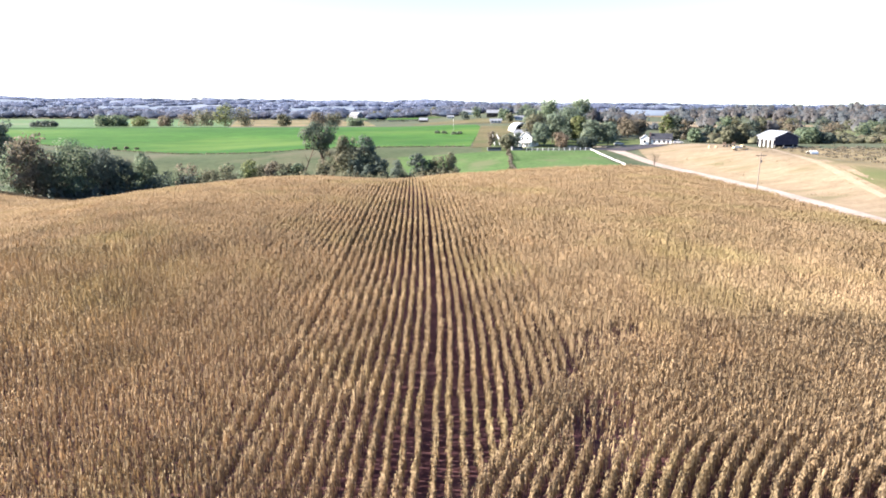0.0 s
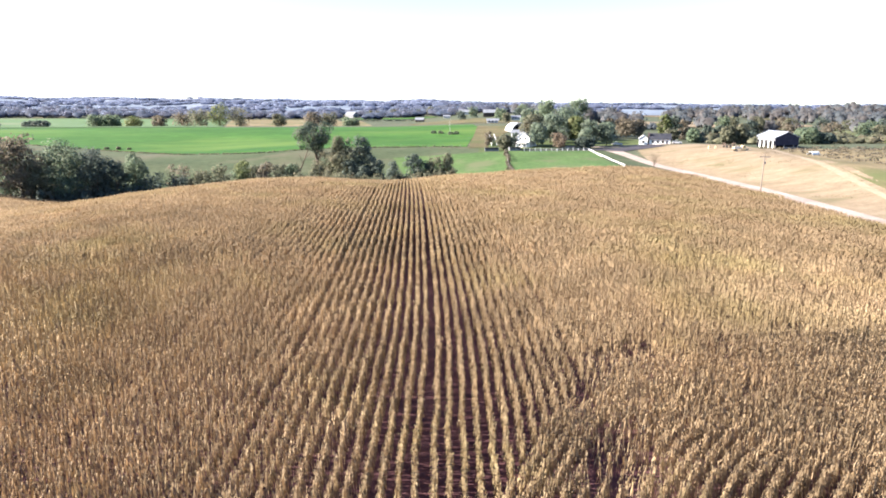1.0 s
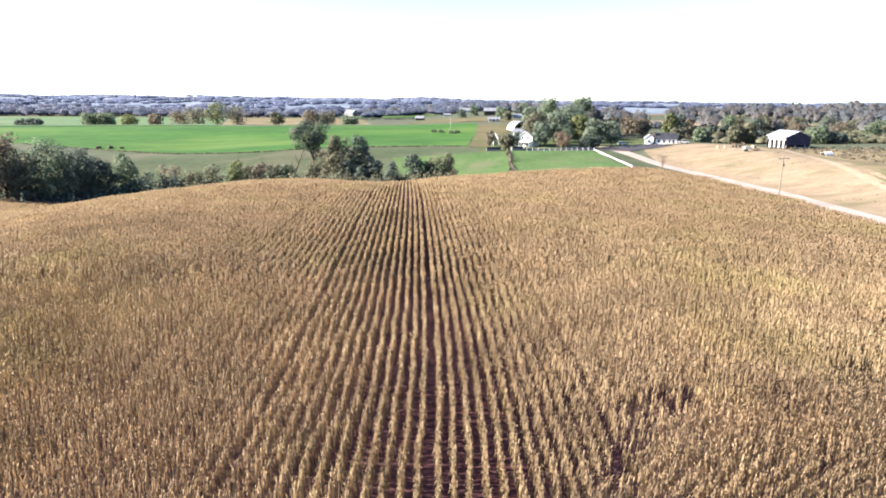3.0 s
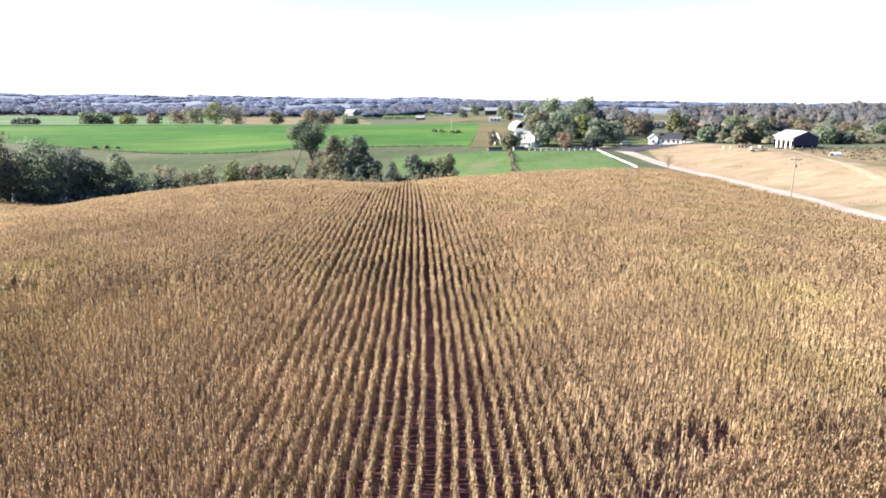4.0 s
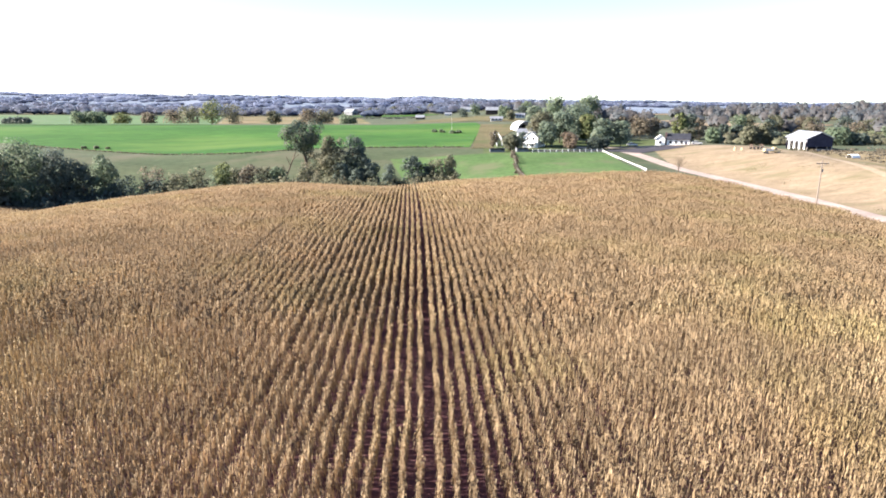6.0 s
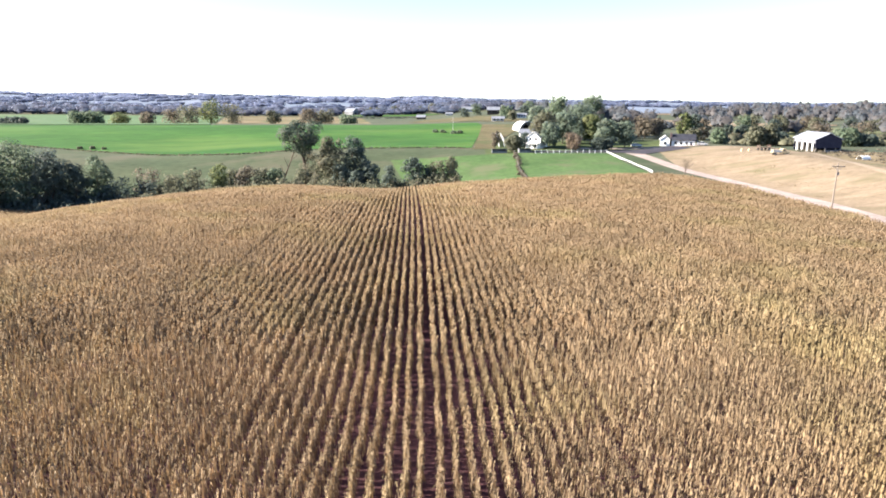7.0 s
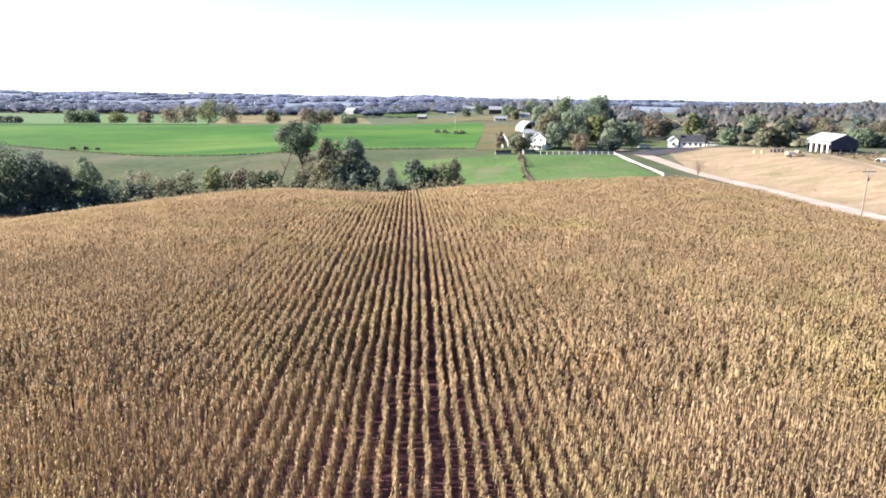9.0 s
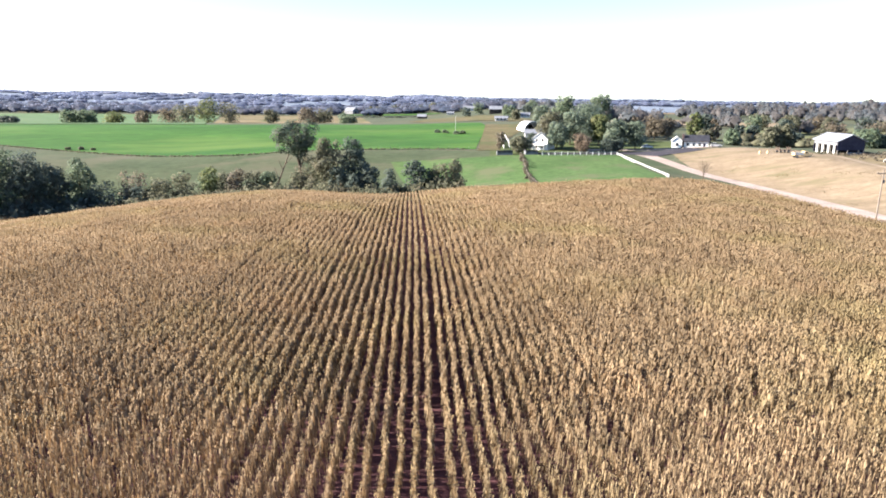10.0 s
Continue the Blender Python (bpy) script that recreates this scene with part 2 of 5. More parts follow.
# ---- mesh tools ----
class Mesh:
    """Collects corners and faces for one mesh."""

    def __init__(self):
        self.v, self.f = [], []

    def add(self, verts, faces, m=None):
        o = len(self.v)
        self.v += [tuple(m @ Vector(p)) if m else tuple(p) for p in verts]
        self.f += [tuple(i + o for i in f) for f in faces]
        return self

    def box(self, x0, x1, y0, y1, z0, z1, m=None):
        return self.add([(x0, y0, z0), (x1, y0, z0), (x1, y1, z0), (x0, y1, z0), (x0, y0, z1), (x1, y0, z1), (x1, y1, z1), (x0, y1, z1)],
                        [(0, 3, 2, 1), (4, 5, 6, 7), (0, 1, 5, 4), (1, 2, 6, 5), (2, 3, 7, 6), (3, 0, 4, 7)], m)

    def tube(self, a, b, ra, rb, n=8):
        a, b = Vector(a), Vector(b)
        q = (b - a).to_track_quat("Z", "Y")
        vs = [a + q @ Vector((ra * math.cos(2 * math.pi * i / n), ra * math.sin(2 * math.pi * i / n), 0)) for i in range(n)]
        vs += [b + q @ Vector((rb * math.cos(2 * math.pi * i / n), rb * math.sin(2 * math.pi * i / n), 0)) for i in range(n)]
        fs = [(i, (i + 1) % n, n + (i + 1) % n, n + i) for i in range(n)] + [tuple(range(n - 1, -1, -1)), tuple(range(n, 2 * n))]
        return self.add(vs, fs)

    def data(self, name, material):
        me = bpy.data.meshes.new(name)
        me.from_pydata(self.v, [], self.f)
        me.materials.append(material)
        me.update()
        return me


def part(name, mesh, material, parent=None, label="", m=None):
    ob = new(name, mesh.data(name, material))
    if parent:
        ob.parent = parent
    if m:
        ob.matrix_basis = m
    return tagged(ob, label)


def thing(name, m, label, category, group="", kind=""):
    ob = new(name)
    ob.matrix_basis = m
    return tagged(ob, label, category, group, kind)


def facing(verts, tris, normals):
    """The triangles, each turned so that its front looks the way its corners' normals do."""
    a, b, c = verts[tris[:, 0]], verts[tris[:, 1]], verts[tris[:, 2]]
    flip = np.einsum("ij,ij->i", np.cross(b - a, c - a), normals[tris].sum(1)) < 0
    out = tris.copy()
    out[flip, 1], out[flip, 2] = tris[flip, 2], tris[flip, 1]
    return out


def unit(v):
    return v / (np.linalg.norm(v, axis=-1, keepdims=True) + 1e-9)


def raw_mesh(name, verts, tris, material, normals=None):
    """A triangle mesh straight from arrays; normals, one a corner, round the shading of leaves over their clump."""
    me = bpy.data.meshes.new(name)
    if normals is not None:
        tris = facing(verts, tris, normals)
    me.vertices.add(len(verts))
    me.vertices.foreach_set("co", np.ascontiguousarray(verts, np.float32).ravel())
    me.loops.add(tris.size)
    me.loops.foreach_set("vertex_index", np.ascontiguousarray(tris, np.int32).ravel())
    me.polygons.add(len(tris))
    me.polygons.foreach_set("loop_start", np.arange(0, tris.size, 3, dtype=np.int32))
    me.polygons.foreach_set("loop_total", np.full(len(tris), 3, np.int32))
    me.materials.append(material)
    me.update(calc_edges=True)
    if normals is not None:
        me.attributes.new("custom_normal", "FLOAT_VECTOR", "POINT").data.foreach_set("vector", np.ascontiguousarray(normals, np.float32).ravel())
    return me


def sheet(name, xs, ys, material, lift, label, category, shape=None):
    """A piece of land that follows the ground; shape(u, y) may bend the columns, u from 0 to 1."""
    xs, ys = np.asarray(xs, float), np.asarray(ys, float)
    gy, gx = np.meshgrid(ys, xs, indexing="ij")
    if shape:
        gx = shape(gx, gy)
    gz = height(gx, gy) + lift
    ny, nx = gx.shape
    i = np.arange(ny * nx).reshape(ny, nx)
    a, b, c, d = i[:-1, :-1].ravel(), i[:-1, 1:].ravel(), i[1:, 1:].ravel(), i[1:, :-1].ravel()
    me = raw_mesh(name, np.stack([gx, gy, gz], -1).reshape(-1, 3), np.concatenate([np.stack([a, b, c], 1), np.stack([a, c, d], 1)]), material)
    me.polygons.foreach_set("use_smooth", np.ones(len(me.polygons), bool))
    return tagged(new(name, me), label, category, "", "structure")


def span(a, b, step):
    return np.linspace(a, b, max(2, int(round((b - a) / step)) + 1))


# ---- land ----
grid_x = np.concatenate([-np.geomspace(420, 4600, 40)[::-1], span(-410, 410, 5), np.geomspace(420, 4600, 40)])
grid_y = np.concatenate([-np.geomspace(70, 1500, 14)[::-1], span(-60, 640, 4), np.geomspace(650, 4700, 60)])
sheet("ground", grid_x, grid_y, MEADOW, 0, "rolling autumn farmland in greens and tans", "ground")

# Laid over the green ground so that the far country looks hazy.
sheet("distance", span(-4400, 4400, 60), np.geomspace(1150, 4650, 60), HAZELAND, 1.0, "distant country between the far woods, haze painted into its colour", "distance")


def blend_edge(points):
    """x of an edge at y, straight between (y, x) points."""
    ys, xs = zip(*points)
    return lambda y: np.interp(y, ys, xs)


def strip(name, left, right, y0, y1, material, lift, label, category, step=3.0, columns=3.0):
    n = max(2, int(np.max(np.abs(right(np.array([y0, y1])) - left(np.array([y0, y1])))) / columns) + 1)
    return sheet(name, np.linspace(0, 1, n), span(y0, y1, step), material, lift, label, category,
                 lambda u, y: left(y) * (1 - u) + right(y) * u)


FIELD_END = blend_edge([(-160, 214), (-105, 216), (-33, 214), (-5, 206), (20, 203), (35, 198), (76, 197)])   # y of the far edge, by x
FIELD_RIGHT = blend_edge([(-40, 76), (100, 76.5), (150, 78.5), (178, 78), (200, 74), (210, 72)])
strip("corn_soil", blend_edge([(-40, -70), (60, -110), (216, -150)]), FIELD_RIGHT, -11, 205, SOIL, 0.05,
      "dark brown soil with old stalks under the corn", "soil", 4, 4)
strip("pasture", blend_edge([(206, -150), (300, -190), (330, -190)]), blend_edge([(206, 70), (220, 71), (284, 77.5), (290, 60), (330, 27)]), 208, 330, PASTURE, 0.06,
      "grazed green pasture on the far creek bank", "pasture", 3, 4)


strip("pasture", blend_edge([(216, 8), (240, 2), (283, -6)]), blend_edge([(214, 70), (220, 71), (283, 77.4)]), 215, 283, GREENPASTURE, 0.1,
      "bright green pasture below the farm", "pasture", 3, 4)


def plot(name, x0, x1, low, high, material, lift, label, category, step=4.0, rows=30):
    """A field between two wavy edges low(x) and high(x)."""
    xs = span(x0, x1, step)
    v = np.linspace(0, 1, rows)
    gv, gx = np.meshgrid(v, xs, indexing="ij")
    gy = low(gx) * (1 - gv) + high(gx) * gv
    gz = height(gx, gy) + lift
    i = np.arange(gx.size).reshape(gx.shape)
    a, b, c, d = i[:-1, :-1].ravel(), i[:-1, 1:].ravel(), i[1:, 1:].ravel(), i[1:, :-1].ravel()
    me = raw_mesh(name, np.stack([gx, gy, gz], -1).reshape(-1, 3), np.concatenate([np.stack([a, b, c], 1), np.stack([a, c, d], 1)]), material)
    return tagged(new(name, me), label, category, "", "structure")


def wheat_low(x):
    """The curved lower edge of the wheat."""
    x = np.asarray(x, float)
    return 308 - 9 * np.exp(-((x + 62) / 26) ** 2) + 0.46 * soft(-96 - x, 9) - 3 * rise(8, 28, x)


plot("wheat_field", -300, 27, wheat_low, lambda x: np.full_like(x, 442.0), WHEAT, 0.14, "bright green field of young winter wheat", "field", 4, 40)
plot("wheat_field", 27, 43, lambda x: 305 + (x - 27) * 6.5, lambda x: np.full_like(x, 440.0), WHEAT, 0.14, "bright green corner of the young wheat field", "field", 2, 30)
strip("hay_field", blend_edge([(60, 86), (165, 90), (215, 90.5), (240, 89.5), (262, 93), (292, 100)]), blend_edge([(60, 200), (150, 112), (175, 122), (240, 139), (292, 140)]), 60, 290, STUBBLE, 0.08,
      "cut tan hay field on the knoll", "field", 4, 4)
strip("lane_side_lawn", blend_edge([(196, 72), (220, 72), (280, 78)]), blend_edge([(196, 88), (280, 86)]), 196, 281, PASTURE, 0.10, "green grass between the fence and the lane", "grass", 3, 2)
strip("verge", blend_edge([(-40, 77), (200, 75)]), blend_edge([(-40, 88), (200, 88)]), -40, 198, DRYGRASS, 0.07, "rough grass verge beside the gravel lane", "grass", 4, 3)
strip("gravel_lane", blend_edge([(-40, 82.5), (110, 83.3), (165, 86.6), (215, 87.4), (240, 86), (276, 84)]), blend_edge([(-40, 88.5), (110, 89.3), (165, 92.8), (215, 92.8), (240, 91), (276, 89.6)]), -40, 276,
      GRAVEL, 0.13, "pale gravel farm lane between corn and hay", "lane", 4, 2)
strip("farm_lawn", blend_edge([(282, 30), (330, 36)]), blend_edge([(282, 84), (296, 112), (330, 120)]), 282, 330, LAWN, 0.09, "mown lawn round the farmhouse and shade trees", "lawn", 3, 4)
strip("farmyard", blend_edge([(300, 27), (420, 44)]), blend_edge([(300, 36), (330, 40), (420, 70)]), 300, 420, DRYGRASS, 0.16, "worn olive farmyard ground beside the wheat", "yard", 4, 3)
strip("bare_rise", blend_edge([(470, 60), (560, 30), (620, 0), (680, 20)]), blend_edge([(470, 85), (620, 85), (680, 70)]), 470, 680, DRYGRASS, 0.3, "bare tan slope in front of the far barns", "field", 8, 8)
strip("weedy_field", blend_edge([(560, -150), (830, -210)]), blend_edge([(560, -25), (830, -60)]), 560, 830, ROUGH, 0.3, "tan weedy field behind the wheat", "field", 8, 10)
strip("back_meadow", blend_edge([(446, -330), (820, -640)]), blend_edge([(446, -120), (560, -152), (820, -212)]), 446, 820, GREENFIELD, 0.3, "pale green meadow beyond the wheat", "field", 8, 10)
strip("back_pasture", blend_edge([(380, 190), (520, 240)]), blend_edge([(380, 420), (520, 520)]), 380, 520, PALEGRASS, 0.3, "pale green pasture behind the dark barn", "pasture", 8, 10)
FAR_FIELDS = ((300, 1060, 62, 75, STUBBLE, "tan"), (236, 850, 48, 130, PALEGRASS, "pale green"), (262, 600, 105, 62, STUBBLE, "tan"), (255, 700, 80, 26, STUBBLE, "tan"), (455, 1270, 130, 70, STUBBLE, "pale tan"),
              (-20, 900, 60, 40, WHEAT, "green"), (392, 1085, 56, 112, STUBBLE, "tan"), (-700, 1500, 180, 70, DRYGRASS, "pale brown"),
              (820, 1500, 200, 80, STUBBLE, "pale tan"), (-250, 2100, 240, 110, STUBBLE, "pale tan"), (330, 470, 90, 46, PALEGRASS, "pale green"), (520, 800, 110, 50, DRYGRASS, "brown"))
for cx, cy, wx, wy, mat_, word in FAR_FIELDS:
    sheet("far_field", span(cx - wx, cx + wx, 14), span(cy - wy, cy + wy, 10), mat_, 0.5, word + " far field between woods", "field",
          lambda gx, gy, cx=cx, cy=cy, wx=wx, wy=wy: cx + (gx - cx) * np.sqrt(np.clip(1.02 - ((gy - cy) / wy) ** 2, 0.05, 1)))
strip("house_drive", blend_edge([(297, 70), (302, 72)]), blend_edge([(297, 122), (302, 124)]), 297, 302, GRAVEL, 0.2, "pale gravel drive to the white house", "drive", 1, 4)
# The dark sheet bulges past the road's edges to stand for tree shadow.
ROAD_MIDDLE = blend_edge([(48, 286.2), (80, 285.4), (90, 283.5), (98, 284), (112, 289)])
plot("road", 48, 112, lambda x: ROAD_MIDDLE(x) - 3.0 - 4 * rise(82, 89, x) + 4 * rise(90, 97, x), lambda x: ROAD_MIDDLE(x) + 3.2 + 8 * rise(72, 88, x), SHADED_ASPHALT, 0.21, "paved country road past the farm, darkened and widened as tree shade", "road", 2, 5)
strip("lane_mouth", blend_edge([(272, 84.5), (281.5, 83.5)]), blend_edge([(272, 89.5), (281.5, 91)]), 274, 281.5, GRAVEL, 0.15, "pale gravel where the lane meets the road", "lane", 2, 2)
strip("dirt_track", blend_edge([(120, 98.6), (172, 113.7), (210, 125.2), (240, 133.6), (256, 138.4)]), blend_edge([(120, 100.4), (172, 115.8), (210, 127.7), (240, 136.8), (256, 143)]), 140, 257,
      DIRT, 0.17, "pale dirt track up to the dark barn", "track", 3, 2)
strip("track_verge", blend_edge([(110, 101), (172, 117), (210, 129), (256, 144)]), blend_edge([(110, 190), (172, 190), (210, 190), (256, 190)]), 110, 256, ROUGH, 0.09,
      "rough weedy grass beside the dirt track", "grass", 4, 4)


# ---- corn ----
def blade(rng, base, way, length, width, lift, droop, detail):
    """One dry leaf that rises from the stalk and hangs over: three triangles, or two where it is seen from far."""
    out, side = np.array([way[0], way[1], 0.0]), np.array([-way[1], way[0], 0.0]) * width / 2
    side = side + np.array([0, 0, rng.normal(0, 0.45) * width / 2])        # a twist along its length
    mid = base + out * length * 0.45 + np.array([0, 0, lift])
    tip = base + out * length * 0.85 + np.array([0, 0, lift - droop])
    if detail < 2:
        return np.array([base, mid - side, mid + side, tip]), np.array([[0, 2, 1], [1, 2, 3]])
    return np.array([base - side * 0.5, base + side * 0.5, mid - side, mid + side, tip]), np.array([[0, 1, 3], [0, 3, 2], [2, 3, 4]])


def corn_plant(rng, leaves, width, detail=1, tall=2.2, narrow=0.5, low=0.45, ridge=0.7, skirt=0.3, spread=0.3, swing=0.9):
    """A ripe plant: broad dead leaves hanging low, steep ones above that draw in towards the top, an ear in its husk and a ragged tassel."""
    vs, fs, n = [], [], 0

    def put(v, f):
        nonlocal n
        vs.append(v), fs.append(f + n)
        n += len(v)

    turn = rng.uniform(-swing, swing)
    for k in range(leaves):
        if k < 4:        # the thick skirt of dead leaves, and the close leaves above it that fill the row
            a = math.pi * k + rng.normal(0, spread)
            z, reach = (rng.uniform(0.6, 0.68), rng.uniform(0.3, 0.4)) if k < 2 else (rng.uniform(0.84, 0.92), rng.uniform(0.12, 0.22))
            put(*blade(rng, np.array([0, 0, tall * z]), (math.cos(a), math.sin(a)), reach, skirt * rng.uniform(0.9, 1.3), -0.35, rng.uniform(0.4, 0.6), 1))
            continue
        a = turn + math.pi * k + rng.normal(0, 0.55)
        u = (k + rng.uniform(0, 0.8)) / leaves
        z = tall * (low + (0.94 - low) * u)
        put(*blade(rng, np.array([0, 0, z]), (math.cos(a), math.sin(a)), rng.uniform(0.4, 0.62) * (1.15 - 0.72 * u), width * rng.uniform(0.7, 1.2),
                   0.06 + 0.22 * u * rng.uniform(0.5, 1.2), rng.uniform(0.45, 0.85) * (1.12 - u), detail))
    if detail:
        r = 0.018
        put(np.array([[-r, 0, 0], [r, 0, 0], [0, r, tall * 0.95], [0, -r, 0]]), np.array([[0, 1, 2], [1, 3, 2]]))
        a = rng.uniform(0, 6.28)
        w = np.array([math.cos(a), math.sin(a), 0])
        s = np.array([-w[1], w[0], 0]) * 0.04
        z = np.array([0, 0, tall * rng.uniform(0.45, 0.55)])
        put(np.array([z, z + w * 0.1 + s - [0, 0, 0.08], z + w * 0.1 - s - [0, 0, 0.08], z + w * 0.14 - [0, 0, 0.26]]), np.array([[0, 2, 1], [1, 2, 3]]))
    for k in range(2 if detail == 2 else 1 if detail else 0):
        a = rng.uniform(0, 6.28)
        w = np.array([math.cos(a), math.sin(a), 0])
        s = np.array([-w[1], w[0], 0]) * 0.022
        z = np.array([0, 0, tall * 0.93])
        put(np.array([z - s, z + s, z + w * rng.uniform(0.03, 0.16) + [0, 0, tall * rng.uniform(0.06, 0.12)]]), np.array([[0, 1, 2]]))
    v, f = np.concatenate(vs), np.concatenate(fs)
    v[:, 0] *= narrow
    # each leaf's own slant, rounded over the ridge that the row makes
    own = np.zeros_like(v)
    flat = np.cross(v[f[:, 1]] - v[f[:, 0]], v[f[:, 2]] - v[f[:, 0]])
    for i in range(3):
        np.add.at(own, f[:, i], flat)
    over = unit(np.stack([v[:, 0] / (0.16 * narrow / 0.5), 0.3 * v[:, 1], np.full(len(v), 0.75 if ridge < 0.5 else 1.5)], 1))
    own = unit(own)
    own *= np.where((own * over).sum(1) < 0, -1.0, 1.0)[:, None]
    return v, f, unit(own * (1 - ridge) + over * ridge)


def row_shift(y):
    """How far a row has bent away from x = 2.25: the rows sweep to the left near the turn and run almost straight beyond."""
    return np.interp(y, (10, 20, 27, 33, 36, 40, 45, 49, 54, 60, 65, 71, 80, 92, 110, 130, 170),
                     (-3.2, -2.3, -1.65, -1.36, -1.13, -0.87, -0.58, -0.43, -0.28, -0.14, -0.04, 0.03, 0.17, 0.32, 0.48, 0.55, 0.5))


TURN_X, TURN_Y = 32.1, 13.5        # the centre round which the short rows bend


def in_bend(x, y):
    r, a = np.hypot(x - TURN_X, y - TURN_Y), np.arctan2(y - TURN_Y, x - TURN_X)
    return r < 31.0 + 3.2 * np.clip(np.sin(a), 0, 1) ** 2


ROW = 0.762


def in_wedge(x, y):
    """The part of the field that opens northwards from the near rows, planted closely; round it the plants stand wider."""
    return np.abs(x - 1) < 0.72 * (y + 1.5) + 4


def plant_spots(rng, y0, y1, x0, x1, gap):
    k = np.arange(math.floor((x0 - 3) / ROW), math.ceil((x1 + 6) / ROW))
    ys = np.arange(y0, y1, gap)
    gx, gy = np.meshgrid(k * ROW + 0.38 + 2.25, ys)
    gx, gy = gx.ravel(), gy.ravel() + rng.uniform(-gap / 2, gap / 2, gx.size)
    off = (gx - 2.25 + 6 * ROW) % (12 * ROW) - 6 * ROW          # a wider gap after every twelve rows
    px = gx + 0.12 * np.sign(off) * np.exp(-np.abs(off) / 0.9) + row_shift(gy) + 0.05 * np.sin(gy * 0.9 + gx * 7) + rng.normal(0, 0.022, gx.size)
    keep = (px > x0) & (px < x1) & ~in_bend(px, gy) & (gy < FIELD_END(px)) & (px < FIELD_RIGHT(gy))
    return px[keep], gy[keep]


def bend_spots(rng, y0, y1, gap):
    xs, ys = [], []
    for r in np.arange(1.7, 34.6, ROW):
        a = np.arange(0, 2 * math.pi, gap / r)
        rr = r + rng.normal(0, 0.022, a.size) + 0.05 * np.sin(a * r * 0.9 + r * 5)
        xs.append(TURN_X + rr * np.cos(a)), ys.append(TURN_Y + rr * np.sin(a))
    x, y = np.concatenate(xs), np.concatenate(ys)
    keep = in_bend(x, y) & (y >= y0) & (y < y1)
    return x[keep], y[keep]


HOLES = ((10.6, 31.2, 1.7), (11.4, 33.6, 1.2), (9.4, 29.6, 1.1), (13.5, 43.4, 1.2), (15.6, 44.4, 1.2), (22.4, 45.0, 1.2), (28.6, 48.2, 1.1), (11.6, 40.0, 1.0), (10.0, 37.0, 0.9), (20.6, 38.0, 0.8))


def holes(rng, x, y):
    """Gaps where stalks are missing or lodged."""
    keep = rng.uniform(0, 1, x.size) > 0.03
    for hx, hy, hr in HOLES:
        d = np.hypot((x - hx) / 1.3, y - hy)
        keep &= ~((d < hr) & (rng.uniform(0, 1, x.size) < 0.65))
    return x[keep], y[keep]


def scatter(rng, templates, x, y, tall, heading=0.0):
    """Every plant a copy of one of the templates, turned, sized and leaned a little."""
    vs, fs, ns, n = [], [], [], 0
    pick = rng.integers(0, len(templates), x.size)
    z = height(x, y) + 0.04
    turn = rng.choice([0, math.pi], x.size) + rng.normal(0, 0.3, x.size) - heading
    slow = 0.05 * np.sin(x * 0.21 + 1.0) * np.sin(y * 0.17) + 0.035 * np.sin(x * 0.53 + y * 0.31)
    size = tall * np.clip(rng.normal(1 + slow, 0.035, x.size), 0.6, 1.3)
    lean = rng.normal(0, 0.025, (x.size, 2))
    for k, (v, f, nv) in enumerate(templates):
        s = np.nonzero(pick == k)[0]
        if not len(s):
            continue
        c, d = np.cos(turn[s])[:, None], np.sin(turn[s])[:, None]
        h = v[None, :, 2] * size[s][:, None]
        px = c * v[None, :, 0] - d * v[None, :, 1] + h * lean[s][:, :1] + x[s][:, None]
        py = d * v[None, :, 0] + c * v[None, :, 1] + h * lean[s][:, 1:] + y[s][:, None]
        vs.append(np.stack([px, py, h + z[s][:, None]], -1).reshape(-1, 3))
        fs.append((f[None] + (np.arange(len(s)) * len(v))[:, None, None] + n).reshape(-1, 3))
        ns.append(np.stack([c * nv[None, :, 0] - d * nv[None, :, 1], d * nv[None, :, 0] + c * nv[None, :, 1], np.broadcast_to(nv[None, :, 2], px.shape)], -1).reshape(-1, 3))
        n += len(s) * len(v)
    return np.concatenate(vs), np.concatenate(fs), np.concatenate(ns)


